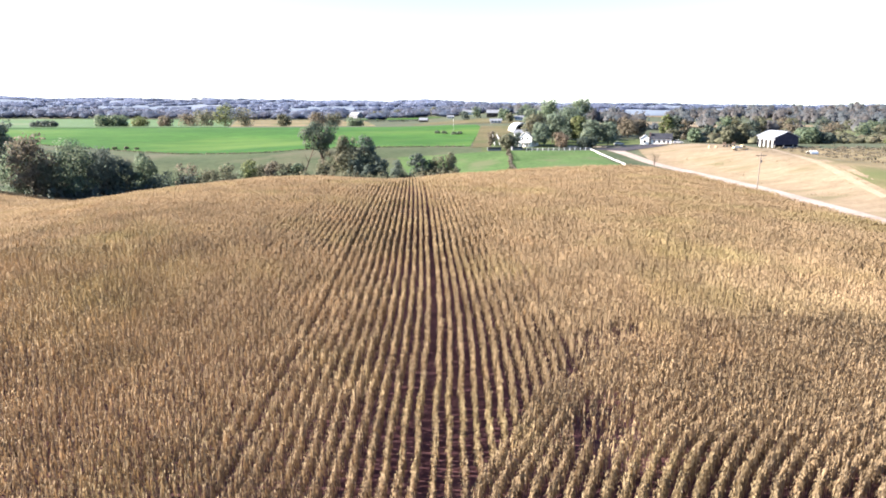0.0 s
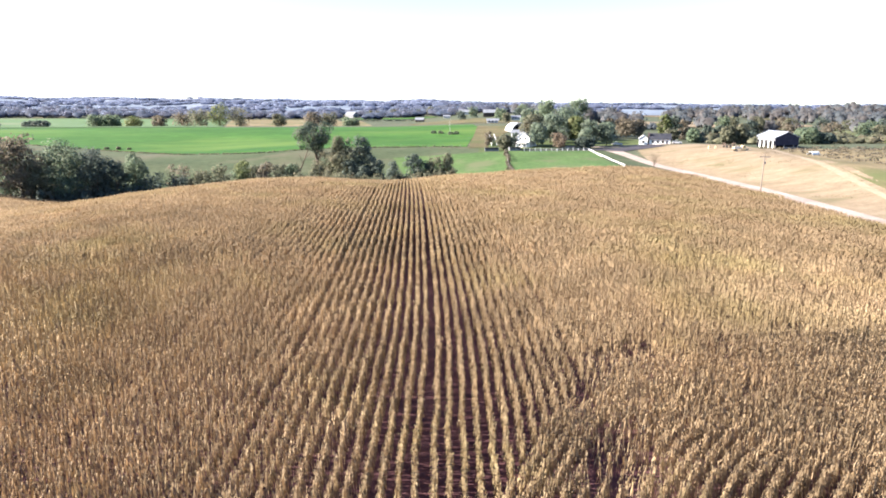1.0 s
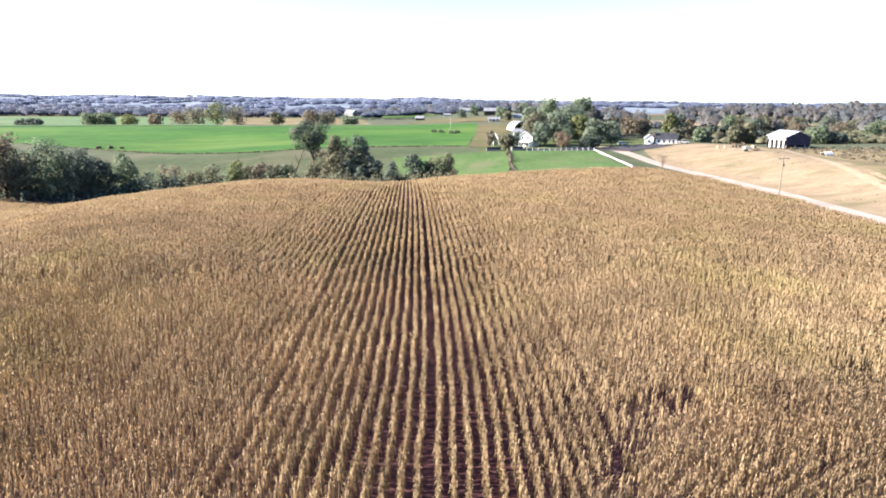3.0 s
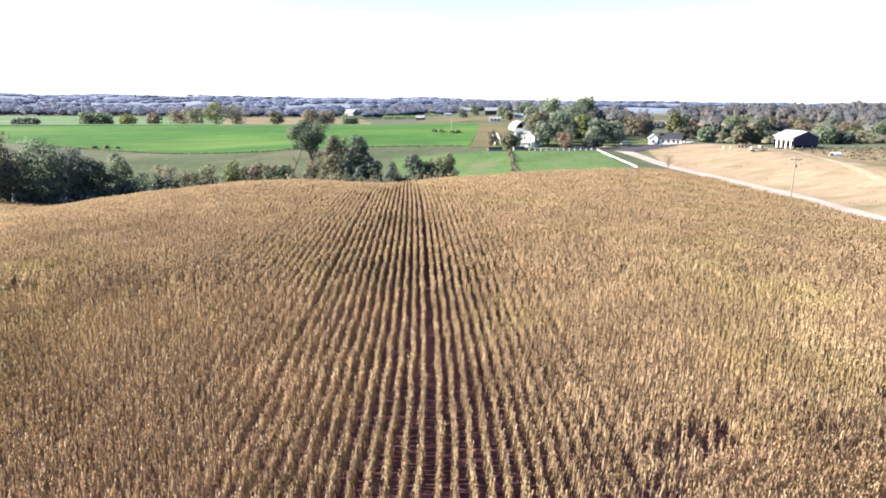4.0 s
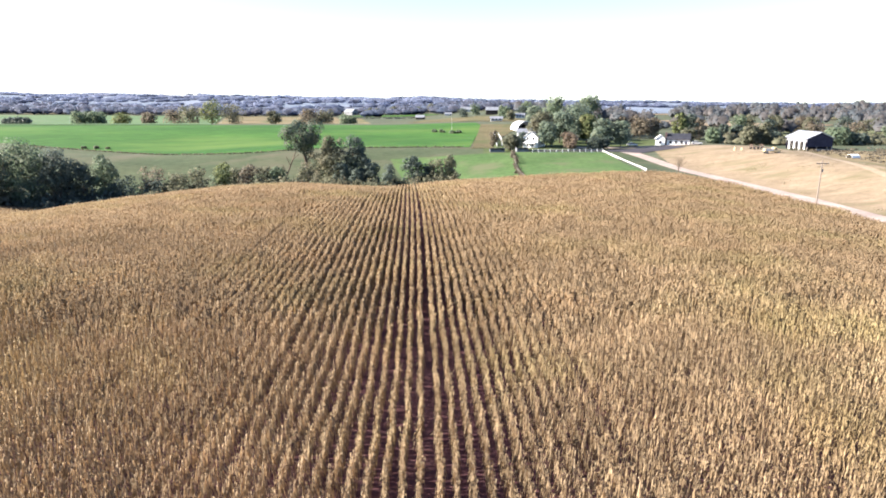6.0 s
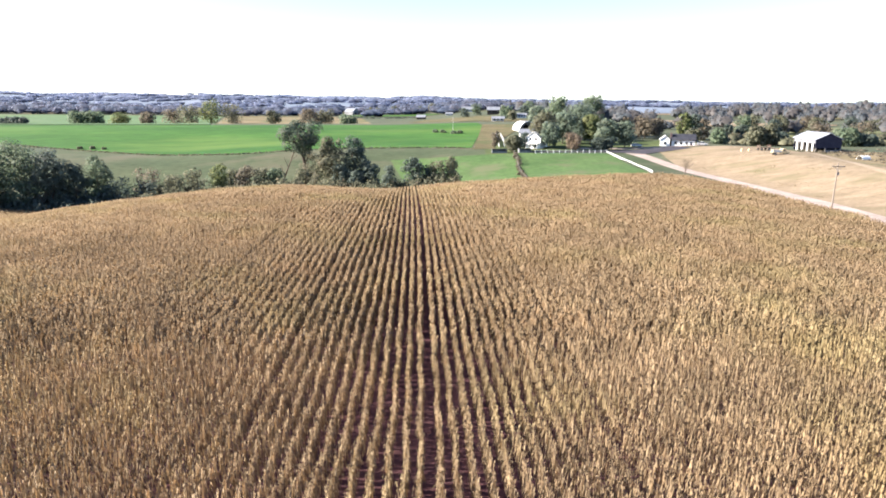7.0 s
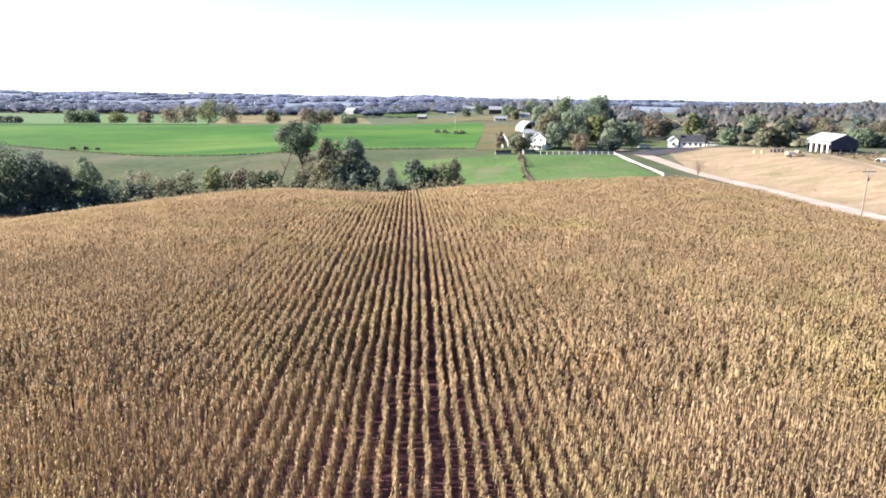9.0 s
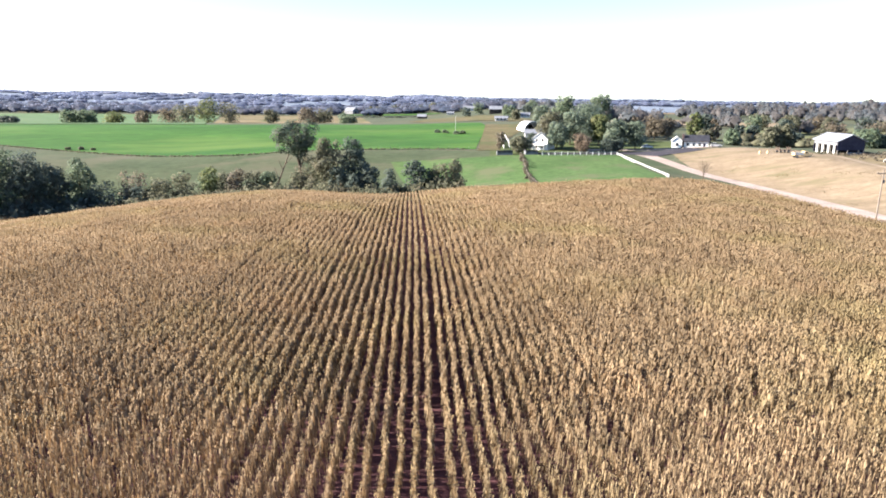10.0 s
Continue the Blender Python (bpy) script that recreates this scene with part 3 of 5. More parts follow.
def grow_corn():
    rng = np.random.default_rng(5)
    fine = [corn_plant(rng, 13, 0.058, 1, narrow=0.62, low=0.34, ridge=0.12, skirt=0.085, spread=0.8, swing=1.57) for _ in range(20)]
    middle = [corn_plant(rng, 10, 0.115, 1, narrow=0.74, low=0.45, ridge=0.6, skirt=0.17, spread=0.9, swing=1.57) for _ in range(14)]
    sides = [corn_plant(rng, 10, 0.076, 1, narrow=0.5, low=0.4, ridge=0.2, skirt=0.12, spread=1.0, swing=1.57) for _ in range(14)]
    slight = [corn_plant(rng, 7, 0.22, 0, narrow=0.74, low=0.58, ridge=0.88, skirt=0.17, spread=1.1, swing=1.57) for _ in range(12)]
    coarse = [corn_plant(rng, 7, 0.26, 0, narrow=0.78, low=0.62, ridge=0.9, skirt=0.22, spread=1.2, swing=1.57) for _ in range(12)]
    bent = [corn_plant(rng, 14, 0.068, 1, narrow=0.68, low=0.36, ridge=0.25, skirt=0.09, spread=1.5, swing=1.57) for _ in range(20)]
    sets = []
    for temps, zones in ((fine, ((22, 74, -24, 27, 0.23),)),
                         (sides, ((24, 76, -46, -24, 0.25), (24, 76, 27, 48, 0.25))),
                         (middle, ((74, 112, -24, 27, 0.235), (76, 112, -50, -24, 0.235), (76, 112, 27, 52, 0.235))),
                         (slight, ((112, 150, -95, 79, 0.31), (50, 112, -80, -50, 0.35), (50, 112, 52, 79, 0.33), (50, 76, 48, 52, 0.3), (50, 76, -50, -46, 0.3))),
                         (coarse, ((150, 217, -150, 79, 0.45), (50, 150, -110, -95, 0.5), (50, 112, -95, -80, 0.5)))):
        for y0, y1, x0, x1, gap in zones:
            # neighbouring zones fade into each other over a dozen metres
            lo, hi = (y0 - 6 if y0 > 60 else y0), (y1 + 6 if y1 < 200 else y1)
            x, y = plant_spots(rng, lo, hi, x0, x1, gap)
            share = np.clip((y - lo) / 12 if y0 > 60 else 1.0, 0, 1) * np.clip((hi - y) / 12 if y1 < 200 else 1.0, 0, 1)
            keep = in_wedge(x, y) & (rng.uniform(0, 1, x.size) < share)
            sets.append((temps, x[keep], y[keep]))
    x, y = plant_spots(rng, -10, 60, -42, 44, 0.42)        # beside and below the start of the path
    beside = np.where(in_wedge(x, y), y < np.where(np.abs(x - 1.5) < 25.5, 22, 24), True)
    sets.append((coarse, x[beside], y[beside]))
    plain_rng = np.random.default_rng(6)
    plain = [corn_plant(plain_rng, 5, 0.4, 0, narrow=0.8, low=0.6, ridge=0.9, skirt=0.26, spread=1.2, swing=1.57) for _ in range(8)]
    x, y = plant_spots(rng, -10, 217, -150, 79, 1.05)
    outer = ~in_wedge(x, y) & ~((x > -42) & (x < 44) & (y < 60))
    sets.append((plain, x[outer], y[outer]))
    x, y = bend_spots(rng, 20, 50, 0.2)
    sets.append((bent, x[in_wedge(x, y)], y[in_wedge(x, y)]))
    x, y = bend_spots(rng, -20, 50, 0.42)
    sets.append((coarse, x[~in_wedge(x, y) | (y < 20)], y[~in_wedge(x, y) | (y < 20)]))
    vs, fs, ns, n = [], [], [], 0
    for temps, x, y in sets:
        x, y = holes(rng, x, y)
        if not x.size:
            continue
        v, f, nv = scatter(rng, temps, x, y, 1.0, np.where(in_bend(x, y), -np.arctan2(y - TURN_Y, x - TURN_X), 0.0))
        vs.append(v), fs.append(f + n), ns.append(nv)
        n += len(v)
    me = raw_mesh("corn_crop", np.concatenate(vs), np.concatenate(fs), CORN, np.concatenate(ns))
    tagged(new("corn_crop", me), "ripe dry tan corn standing in close rows", "corn", "", "stuff")


grow_corn()


# ---- trees ----
def round_form():
    """A ball of 18 corners, the start of each closed mass of foliage."""
    v = [(1, 0, 0), (-1, 0, 0), (0, 1, 0), (0, -1, 0), (0, 0, 1), (0, 0, -1)]
    cut, g = {}, []

    def half(a, b):
        k = (min(a, b), max(a, b))
        if k not in cut:
            cut[k] = len(v)
            v.append(tuple(unit(np.array(v[a], float) + np.array(v[b], float))))
        return cut[k]

    for a, b, c in [(0, 2, 4), (2, 1, 4), (1, 3, 4), (3, 0, 4), (2, 0, 5), (1, 2, 5), (3, 1, 5), (0, 3, 5)]:
        p, q, r = half(a, b), half(b, c), half(c, a)
        g += [(a, p, r), (p, b, q), (r, q, c), (p, q, r)]
    return np.array(v, float), np.array(g)


FORM = round_form()


def lumps(rng, centres, radii, rough=0.16, up=0.3):
    """Closed uneven masses of foliage inside a crown; radii has one row of three for each centre."""
    v, f = FORM
    n, k = len(centres), len(v)
    d = np.broadcast_to(v[None], (n, k, 3))
    p = centres[:, None] + d * radii[:, None] * (1 + rng.normal(0, rough, (n, k)))[..., None]
    nrm = unit(d + rng.normal(0, 0.2, (n, k, 3)) + np.array([0, 0, up]))
    return p.reshape(-1, 3), (f[None] + (np.arange(n) * k)[:, None, None]).reshape(-1, 3), nrm.reshape(-1, 3)


def leaf_cloud(rng, centres, radii, count, size, flat=0.8):
    """Small leaves over the shells of several clumps, as separate quads."""
    k = rng.choice(len(centres), count, p=radii ** 2 / np.sum(radii ** 2))
    d = rng.normal(0, 1, (count, 3))
    d /= np.linalg.norm(d, axis=1)[:, None]
    p = centres[k] + d * (radii[k] * rng.uniform(0.45, 1.08, count) ** 0.6)[:, None] * np.array([1, 1, flat])
    nrm = d + rng.normal(0, 0.4, (count, 3)) + np.array([0, 0, 0.35])
    nrm /= np.linalg.norm(nrm, axis=1)[:, None]
    a = np.cross(nrm, rng.normal(0, 1, (count, 3)))
    a /= np.linalg.norm(a, axis=1)[:, None] + 1e-6
    b = np.cross(nrm, a)
    s = size * rng.uniform(0.55, 1.25, count)[:, None]
    v = np.stack([p - a * s * 0.5, p - b * s * 0.32, p + a * s * 0.55, p + b * s * 0.32], 1).reshape(-1, 3)
    i = (np.arange(count) * 4)[:, None]
    soft_n = np.repeat(unit(d + rng.normal(0, 0.07, d.shape) + np.array([0, 0, 0.25])), 4, axis=0)
    return v, np.concatenate([i + np.array([[0, 1, 2]]), i + np.array([[0, 2, 3]])]), soft_n


def tree(kind, x, y, tall, wide, leaf, label, seed, leaves=1500, size=0.6, bole=0.22, clumps=16, form="round", lean=(0, 0), group="", puff=1.0, stout=1.0):
    """A tapered trunk with limbs, and a crown of many small leaves in uneven clumps."""
    rng = np.random.default_rng(seed)
    r = wide / 2
    clumps = int(clumps * 2.2)
    t = (np.arange(clumps) + rng.uniform(0, 1, clumps)) / clumps
    z = tall * (bole + (0.96 - bole) * (0.06 + 0.86 * t))
    u = (z / tall - bole) / (1 - bole)
    if form == "cone":
        reach = 1.0 - 0.92 * u
    elif form == "top":
        reach = 0.45 + 0.7 * u * (1.9 - u)
        reach = np.clip(reach, 0, 1) * np.where(u > 0.93, 0.6, 1)
    else:
        reach = np.sqrt(np.clip(1 - (2 * u - 0.85) ** 2 * 0.75, 0.12, 1))
    a = rng.uniform(0, 2 * math.pi, clumps) + np.arange(clumps) * 2.4
    far = r * 0.72 * reach * np.sqrt(rng.uniform(0.05, 1, clumps))
    c = np.stack([far * np.cos(a) + lean[0] * z, far * np.sin(a) + lean[1] * z, z], 1)
    rad = puff * r * rng.uniform(0.28, 0.48, clumps) * (0.5 + 0.5 * reach)
    ob = thing(kind, pose(x, y, ground_at(x, y) - 0.1), label, "bush" if "shrub" in kind or "bush" in kind else "tree", group)
    me = Mesh()
    top = tall * (bole + 0.45 * (1 - bole))
    q0, rr = Vector((0, 0, 0)), stout * max(0.12, tall * 0.018)
    for i in range(4):
        zz = top * (i + 1) / 4
        q1 = Vector((lean[0] * zz + rng.normal(0, 0.02 * tall) * 0.5, lean[1] * zz + rng.normal(0, 0.02 * tall) * 0.5, zz))
        me.tube(q0, q1, rr * (1.25 if i == 0 else 1 - 0.17 * i), rr * (1 - 0.17 * (i + 1)), 7)
        if i >= 1:
            for j in rng.choice(clumps, 3 if tall > 6 else 2, replace=False):
                if c[j][2] > q1.z * 0.8:
                    mid = q1.lerp(Vector(c[j]), 0.55) + Vector((0, 0, -0.03 * tall))
                    me.tube(q1, mid, rr * 0.45, rr * 0.28, 5)
                    me.tube(mid, Vector(c[j]), rr * 0.28, rr * 0.1, 5)
        q0 = q1
    part("trunk", me, BARK, ob)
    v, f, soft_n = leaf_cloud(rng, c, rad, int(leaves * 1.6), size * 1.3)
    v[:, 2] = np.maximum(v[:, 2], 0.15)
    crown = new("crown", raw_mesh("crown", v, f, leaf, soft_n))
    crown.parent = ob
    return ob


def bare_tree(x, y, tall, seed, label):
    rng = np.random.default_rng(seed)
    ob = thing("bare_tree", pose(x, y, ground_at(x, y) - 0.1), label, "tree")
    limbs, twigs = Mesh(), Mesh()
    limbs.tube((0, 0, 0), (0.1, 0, tall * 0.3), 0.14, 0.1, 7)
    for i in range(9):
        a = i * 2.4 + rng.normal(0, 0.3)
        s = Vector((0.1, 0, tall * (0.22 + 0.02 * i)))
        e = s + Vector((math.cos(a) * tall * rng.uniform(0.2, 0.36), math.sin(a) * tall * rng.uniform(0.2, 0.36), tall * rng.uniform(0.3, 0.58)))
        limbs.tube(s, e, 0.06, 0.02, 5)
        for k in range(16):
            p = s.lerp(e, rng.uniform(0.25, 1))
            w = Vector((rng.normal(0, 1), rng.normal(0, 1), rng.uniform(0.2, 1.4))).normalized() * tall * rng.uniform(0.08, 0.2)
            twigs.tube(p, p + w, 0.018, 0.006, 3)
    part("trunk", limbs, TWIG, ob)
    part("twigs", twigs, TWIG, ob)
    return ob


CREEK = "trees along the creek"
# the creek line behind the corn: x, y, height, crown width
tree("tree", -160, 268, 24, 14, LEAF_DARK, "tall dark green tree at the end of the creek line", 11, 2200, 0.75, group=CREEK)
tree("tree", -128, 222, 19.3, 15, LEAF_GREEN, "green tree on the creek bank", 36, 1800, 0.6, 0.05, 18, group=CREEK)
tree("tree", -139, 214, 20.4, 17, LEAF_OLIVE, "olive tree on the creek bank", 37, 1800, 0.6, 0.05, 18, group=CREEK)
tree("tree", -117, 220, 15.7, 13, LEAF_OLIVE, "olive tree on the creek bank", 38, 1800, 0.6, 0.03, 18, group=CREEK)
tree("tree", -122, 219, 23.0, 17, LEAF_BROWN, "pale brownish-olive tree on the creek bank", 12, 2400, 0.7, 0.08, 20, group=CREEK)
tree("tree", -110, 224, 22.2, 18, LEAF_GREEN, "broad green tree on the creek bank", 13, 3000, 0.6, 0.08, 24, group=CREEK)
tree("tree", -101, 223, 20.4, 14, LEAF_DARK, "broad dark green tree on the creek bank", 14, 2600, 0.6, 0.05, 20, group=CREEK)
tree("tree", -95.5, 225, 16.2, 9, LEAF_DARK, "dark green tree on the creek bank", 15, 1500, 0.55, 0.05, group=CREEK)
tree("tree", -90.5, 228, 17.9, 9.5, LEAF_GREEN, "green tree with a dense crown by the creek", 16, 1800, 0.55, 0.05, group=CREEK)
tree("tree", -106, 231, 16.8, 15, LEAF_DARK, "dark green tree on the creek bank", 35, 1800, 0.6, 0.05, group=CREEK)
for i, (x, y, h, w, lf, word) in enumerate(((-84, 226, 10.5, 10, LEAF_DARK, "dark green"), (-77, 230, 12.5, 10, LEAF_BROWN, "thin brownish"), (-75, 226, 8, 9, LEAF_DARK, "dark green"),
                                            (-68, 227, 9.2, 8.5, LEAF_OLIVE, "olive"), (-62, 229, 10.4, 8, LEAF_OLIVE, "olive"), (-55, 228, 11.6, 6.8, LEAF_LIME, "yellow-green"),
                                            (-51, 231, 9, 7, LEAF_OLIVE, "olive"), (-47, 227, 9.6, 7, LEAF_BROWN, "thin brownish"), (-42.5, 227, 8.6, 7, LEAF_OLIVE, "olive"),
                                            (-38, 226, 8.0, 6.5, LEAF_GREEN, "green"), (-72, 233, 9, 9, LEAF_OLIVE, "olive"), (-58, 234, 9, 8, LEAF_GREEN, "green"),
                                            (-30, 227, 7.5, 7, LEAF_OLIVE, "olive"), (-10.5, 229, 9.4, 6.4, LEAF_DARK, "dark green"), (-15, 226, 7.5, 6.5, LEAF_DARK, "dark green"),
                                            (9.2, 226, 9.2, 8, LEAF_OLIVE, "olive"), (13.2, 227, 9.6, 6.5, LEAF_OLIVE, "olive"), (5.8, 227, 8, 6, LEAF_DARK, "dark green"))):
    tree("shrub", x, y, h, w, lf, word + " shrub on the creek bank", 40 + i, 900, 0.5, 0.03, 14, group=CREEK)
tree("tree", -30.7, 241, 22.6, 17, LEAF_OAK, "tall leaning tree with a dark ragged top and bare lower limbs", 61, 2600, 0.55, 0.53, 8, "top", (-0.13, 0), CREEK, 0.85, 1.5)
tree("tree", -30.8, 240, 12.5, 8, LEAF_BROWN, "thin vine-grown pale tree under the leaning tree", 62, 420, 0.4, 0.06, 14, group=CREEK, puff=0.8)
tree("tree", -27.5, 236, 13, 8, LEAF_OLIVE, "olive tree between taller creek trees", 67, 1300, 0.5, 0.04, 16, group=CREEK)
tree("tree", -11.5, 233, 11, 7.5, LEAF_DARK, "dark green tree at the foot of taller ones", 68, 1300, 0.5, 0.03, 16, group=CREEK)
tree("tree", -18.8, 229, 9.5, 8.5, LEAF_DARK, "dark green tree at the foot of taller ones", 69, 1300, 0.5, 0.03, 16, group=CREEK)
tree("tree", -22.4, 232, 18.2, 11, LEAF_OLIVE, "olive-green upright tree with a dense crown", 63, 2400, 0.55, 0.06, 22, group=CREEK)
tree("tree", -15.6, 238, 19.2, 9.6, LEAF_DARK, "dark upright tree with a browning top", 64, 2300, 0.55, 0.06, 20, group=CREEK)
tree("tree", -4.6, 223, 9.2, 9, LEAF_DARK, "small dark cone-shaped cedar", 65, 1200, 0.45, 0.02, 18, "cone", group=CREEK)
tree("tree", 2.2, 226, 11.2, 7.4, LEAF_DARK, "round dark green tree at the end of the creek line", 66, 1500, 0.5, 0.05, group=CREEK)
# round the farmhouse
FARM = "shade trees round the farm"
for i, (x, y, h, w, lf, label) in enumerate(((43.0, 291, 6.4, 8.6, LEAF_OLIVE, "olive-green low tree beside the farmhouse"), (57.3, 307, 15.4, 12, LEAF_OLIVE, "large olive-green shade tree beside the farmhouse"),
                                             (58.5, 301, 11.4, 9, LEAF_HAZEGREEN, "green leafy shade tree beside the farmhouse"), (70, 340, 21, 13, LEAF_GREEN, "tall dark shade tree behind the others"),
                                             (77, 332, 17.5, 17, LEAF_HAZEGREEN, "very broad green shade tree beside the road"), (91, 356, 21.5, 13, LEAF_GREEN, "tall rounded dark green tree"),
                                             (79.5, 316, 13.6, 9, LEAF_LIME, "yellow-green shade tree beside the road"), (68, 318, 14.5, 13, LEAF_HAZEGREEN, "large green shade tree beside the farmhouse"),
                                             (82.5, 302, 12.5, 10, LEAF_HAZEGREEN, "grey-green shade tree over the road"), (90.5, 302.5, 11.6, 9.5, LEAF_HAZEGREEN, "grey-green shade tree over the road"),
                                             (84, 345, 16, 13, LEAF_HAZEGREEN, "large green shade tree beside the farmhouse"), (72, 398, 13, 11, LEAF_HAZEGREEN, "green tree behind the arched barn"),
                                             (111.8, 340, 11, 12, LEAF_BROWN, "broad brown autumn tree beside the road"), (119.5, 345, 9.6, 10.5, LEAF_BROWN, "brown autumn tree beside the road"), (107, 352, 10.4, 9, LEAF_BROWN, "brown autumn tree beside the road"))):
    tree("tree", x, y, h, w, lf, label, 80 + i, 2200 if h > 13 else 1500, 0.7, 0.16, 20, group=FARM)
tree("bush", 66.5, 292.5, 7.2, 8.4, TWIG, "reddish-brown bare-twigged bush by the fence", 101, 1300, 0.45, 0.05, 14, "top")
tree("bush", 76.5, 292.5, 5.6, 6.5, LEAF_DARK, "dense dark evergreen bush by the fence", 102, 900, 0.45, 0.03)
tree("bush", 80.5, 293, 5.2, 5, LEAF_DARK, "dense dark evergreen bush by the fence", 103, 800, 0.45, 0.03)
tree("bush", 49, 304, 7, 5, LEAF_DARK, "dark bush against the farmhouse", 104, 700, 0.45, 0.03)
tree("tree", 36.2, 300, 8, 4.5, LEAF_BROWN, "thin brown tree beside the yard fence", 105, 500, 0.5, 0.15)
bare_tree(82.5, 221, 6.4, 7, "small leafless tree between the fence and the lane")
bare_tree(-101, 219, 8.5, 8, "pale leafless bush at the foot of the creek trees")


def dead_tree(x, y):
    """A bare trunk that leans into its neighbours."""
    ob = thing("dead_tree", pose(x, y, ground_at(x, y) - 0.3), "bare grey leaning trunk among the creek trees", "tree", CREEK)
    trunk = Mesh().tube((0, 0, 0), (2.4, 0.2, 5.2), 0.32, 0.26, 8).tube((2.4, 0.2, 5.2), (5.6, 0.6, 13.0), 0.26, 0.12, 8)
    part("trunk", trunk, BARK, ob)
    for a, b in (((2.4, 0.2, 5.2), (1.2, 0.4, 9.0)), ((3.6, 0.35, 8.2), (2.6, -0.4, 11.4)), ((4.2, 0.4, 9.8), (6.6, 0.1, 12.0))):
        part("limb", Mesh().tube(a, b, 0.13, 0.04, 6), BARK, ob)


dead_tree(-40.5, 240)
# row behind the wheat
for i, (x, y, h, w, lf, word) in enumerate(((-214, 480, 7.2, 14, LEAF_GREEN, "grey-green"), (-204, 481, 7, 11, LEAF_GREEN, "grey-green"), (-222, 562, 7, 14, LEAF_LIME, "yellow-green"), (-206, 575, 8.5, 12, LEAF_BROWN, "brown"),
                                            (-194, 600, 10, 18, LEAF_BROWN, "brown"), (-172, 570, 12.8, 19, LEAF_OLIVE, "olive"), (-160, 590, 18, 17, LEAF_LIME, "yellow-olive"),
                                            (-146, 598, 15.5, 18, LEAF_OLIVE, "olive"), (-108, 580, 10, 10, LEAF_OLIVE, "olive"), (-77, 560, 10.5, 14, LEAF_BROWN, "brown"), (-65, 566, 10, 15, LEAF_OLIVE, "olive"),
                                            (-46, 550, 5.6, 12, LEAF_GREEN, "grey-green"), (-254, 474, 3.2, 11, LEAF_DARK, "low dark green"), (-247, 472, 3.0, 10, LEAF_DARK, "low dark green"))):
    tree("tree", x, y, h * 1.15, w * 1.3, lf, word + " tree behind the wheat field", 120 + i, 900, 1.0, 0.05, 16, group="trees behind the wheat")
# right of the farm, behind the knoll
for i, (x, y, h, w, lf, word) in enumerate(((143, 370, 14.7, 9, LEAF_LIME, "yellow-green"), (152, 378, 15.5, 9, LEAF_DARK, "dark"), (139.5, 322, 7.2, 8, LEAF_GREEN, "green"), (131, 330, 5.5, 9, LEAF_OLIVE, "olive"),
                                            (155, 318, 9.5, 9, LEAF_OLIVE, "olive"), (161, 320, 11, 10, LEAF_OLIVE, "olive-brown"), (169, 326, 6.5, 9, LEAF_DARK, "dark"), (181, 400, 8.5, 6, LEAF_DARK, "dark"),
                                            (164, 395, 12, 11, LEAF_BROWN, "brown"), (189, 400, 8, 7, LEAF_DARK, "dark"), (176, 290, 7.5, 12, LEAF_GREEN, "green"), (184, 288, 5, 9, LEAF_DARK, "dark"),
                                            (190, 300, 5, 10, LEAF_OLIVE, "olive"), (198, 262, 5.5, 10, LEAF_LIME, "yellow-green"), (206, 268, 5.5, 12, LEAF_OLIVE, "olive"), (216, 258, 6, 12, LEAF_GREEN, "green"),
                                            (230, 470, 11, 14, LEAF_OLIVE, "olive"), (250, 440, 11, 16, LEAF_BROWN, "brown"))):
    tree("tree", x, y, h, w, lf, word + " tree behind the knoll", 150 + i, 1000, 0.9, 0.06, 16, group="trees behind the knoll")
for i, (x, y, h, w, lf, word) in enumerate(((78, 560, 11.5, 12, LEAF_GREEN, "grey-green"), (99, 602, 9, 10, LEAF_DARK, "dark green"), (75, 505, 7.5, 8, LEAF_OLIVE, "olive"), (69, 705, 13, 12, LEAF_GREEN, "grey-green"),
                                            (55, 690, 9, 12, LEAF_DARK, "dark green"), (110, 640, 12, 15, LEAF_GREEN, "grey-green"), (82, 598, 9.5, 8, LEAF_GREEN, "grey-green"),
                                            (-54, 1000, 11, 13, LEAF_OLIVE, "olive"), (-42, 1006, 10, 12, LEAF_OLIVE, "olive"), (-20, 1002, 12, 16, LEAF_OLIVE, "olive"), (-6, 990, 9, 12, LEAF_DARK, "dark green"),
                                            (18, 985, 11, 11, LEAF_DARK, "dark green"), (36, 1010, 14, 16, LEAF_OLIVE, "olive"))):
    tree("tree", x, y, h, w, lf, word + " tree on the far farm", 460 + i, 500, 1.0, 0.08, 14, group="trees on the far farm")
rng_k = np.random.default_rng(412)
for i in range(16):
    x, y = 196 + 8.2 * i + rng_k.uniform(-4, 4), 340 + 95 * rng_k.uniform(0, 1) + 1.5 * i
    lf, word = ((LEAF_OLIVE, "olive"), (LEAF_GREEN, "grey-green"), (LEAF_BROWN, "brownish"), (LEAF_DARK, "dark green"), (LEAF_OLIVE, "olive"))[i % 5]
    tree("tree", x, y, rng_k.uniform(8, 14), rng_k.uniform(10, 15), lf, word + " tree at the foot of the far pasture", 430 + i, 700, 0.9, 0.06, 14, group="trees below the far pasture")
for i, (x, y) in enumerate(((15, 378), (19, 376), (24, 371), (27, 372))):
    tree("shrub", x, y, 1.7, 3.8, LEAF_GREEN, "green shrub clump standing in the wheat", 180 + i, 300, 0.5, 0.0, 8, group="shrubs in the wheat")
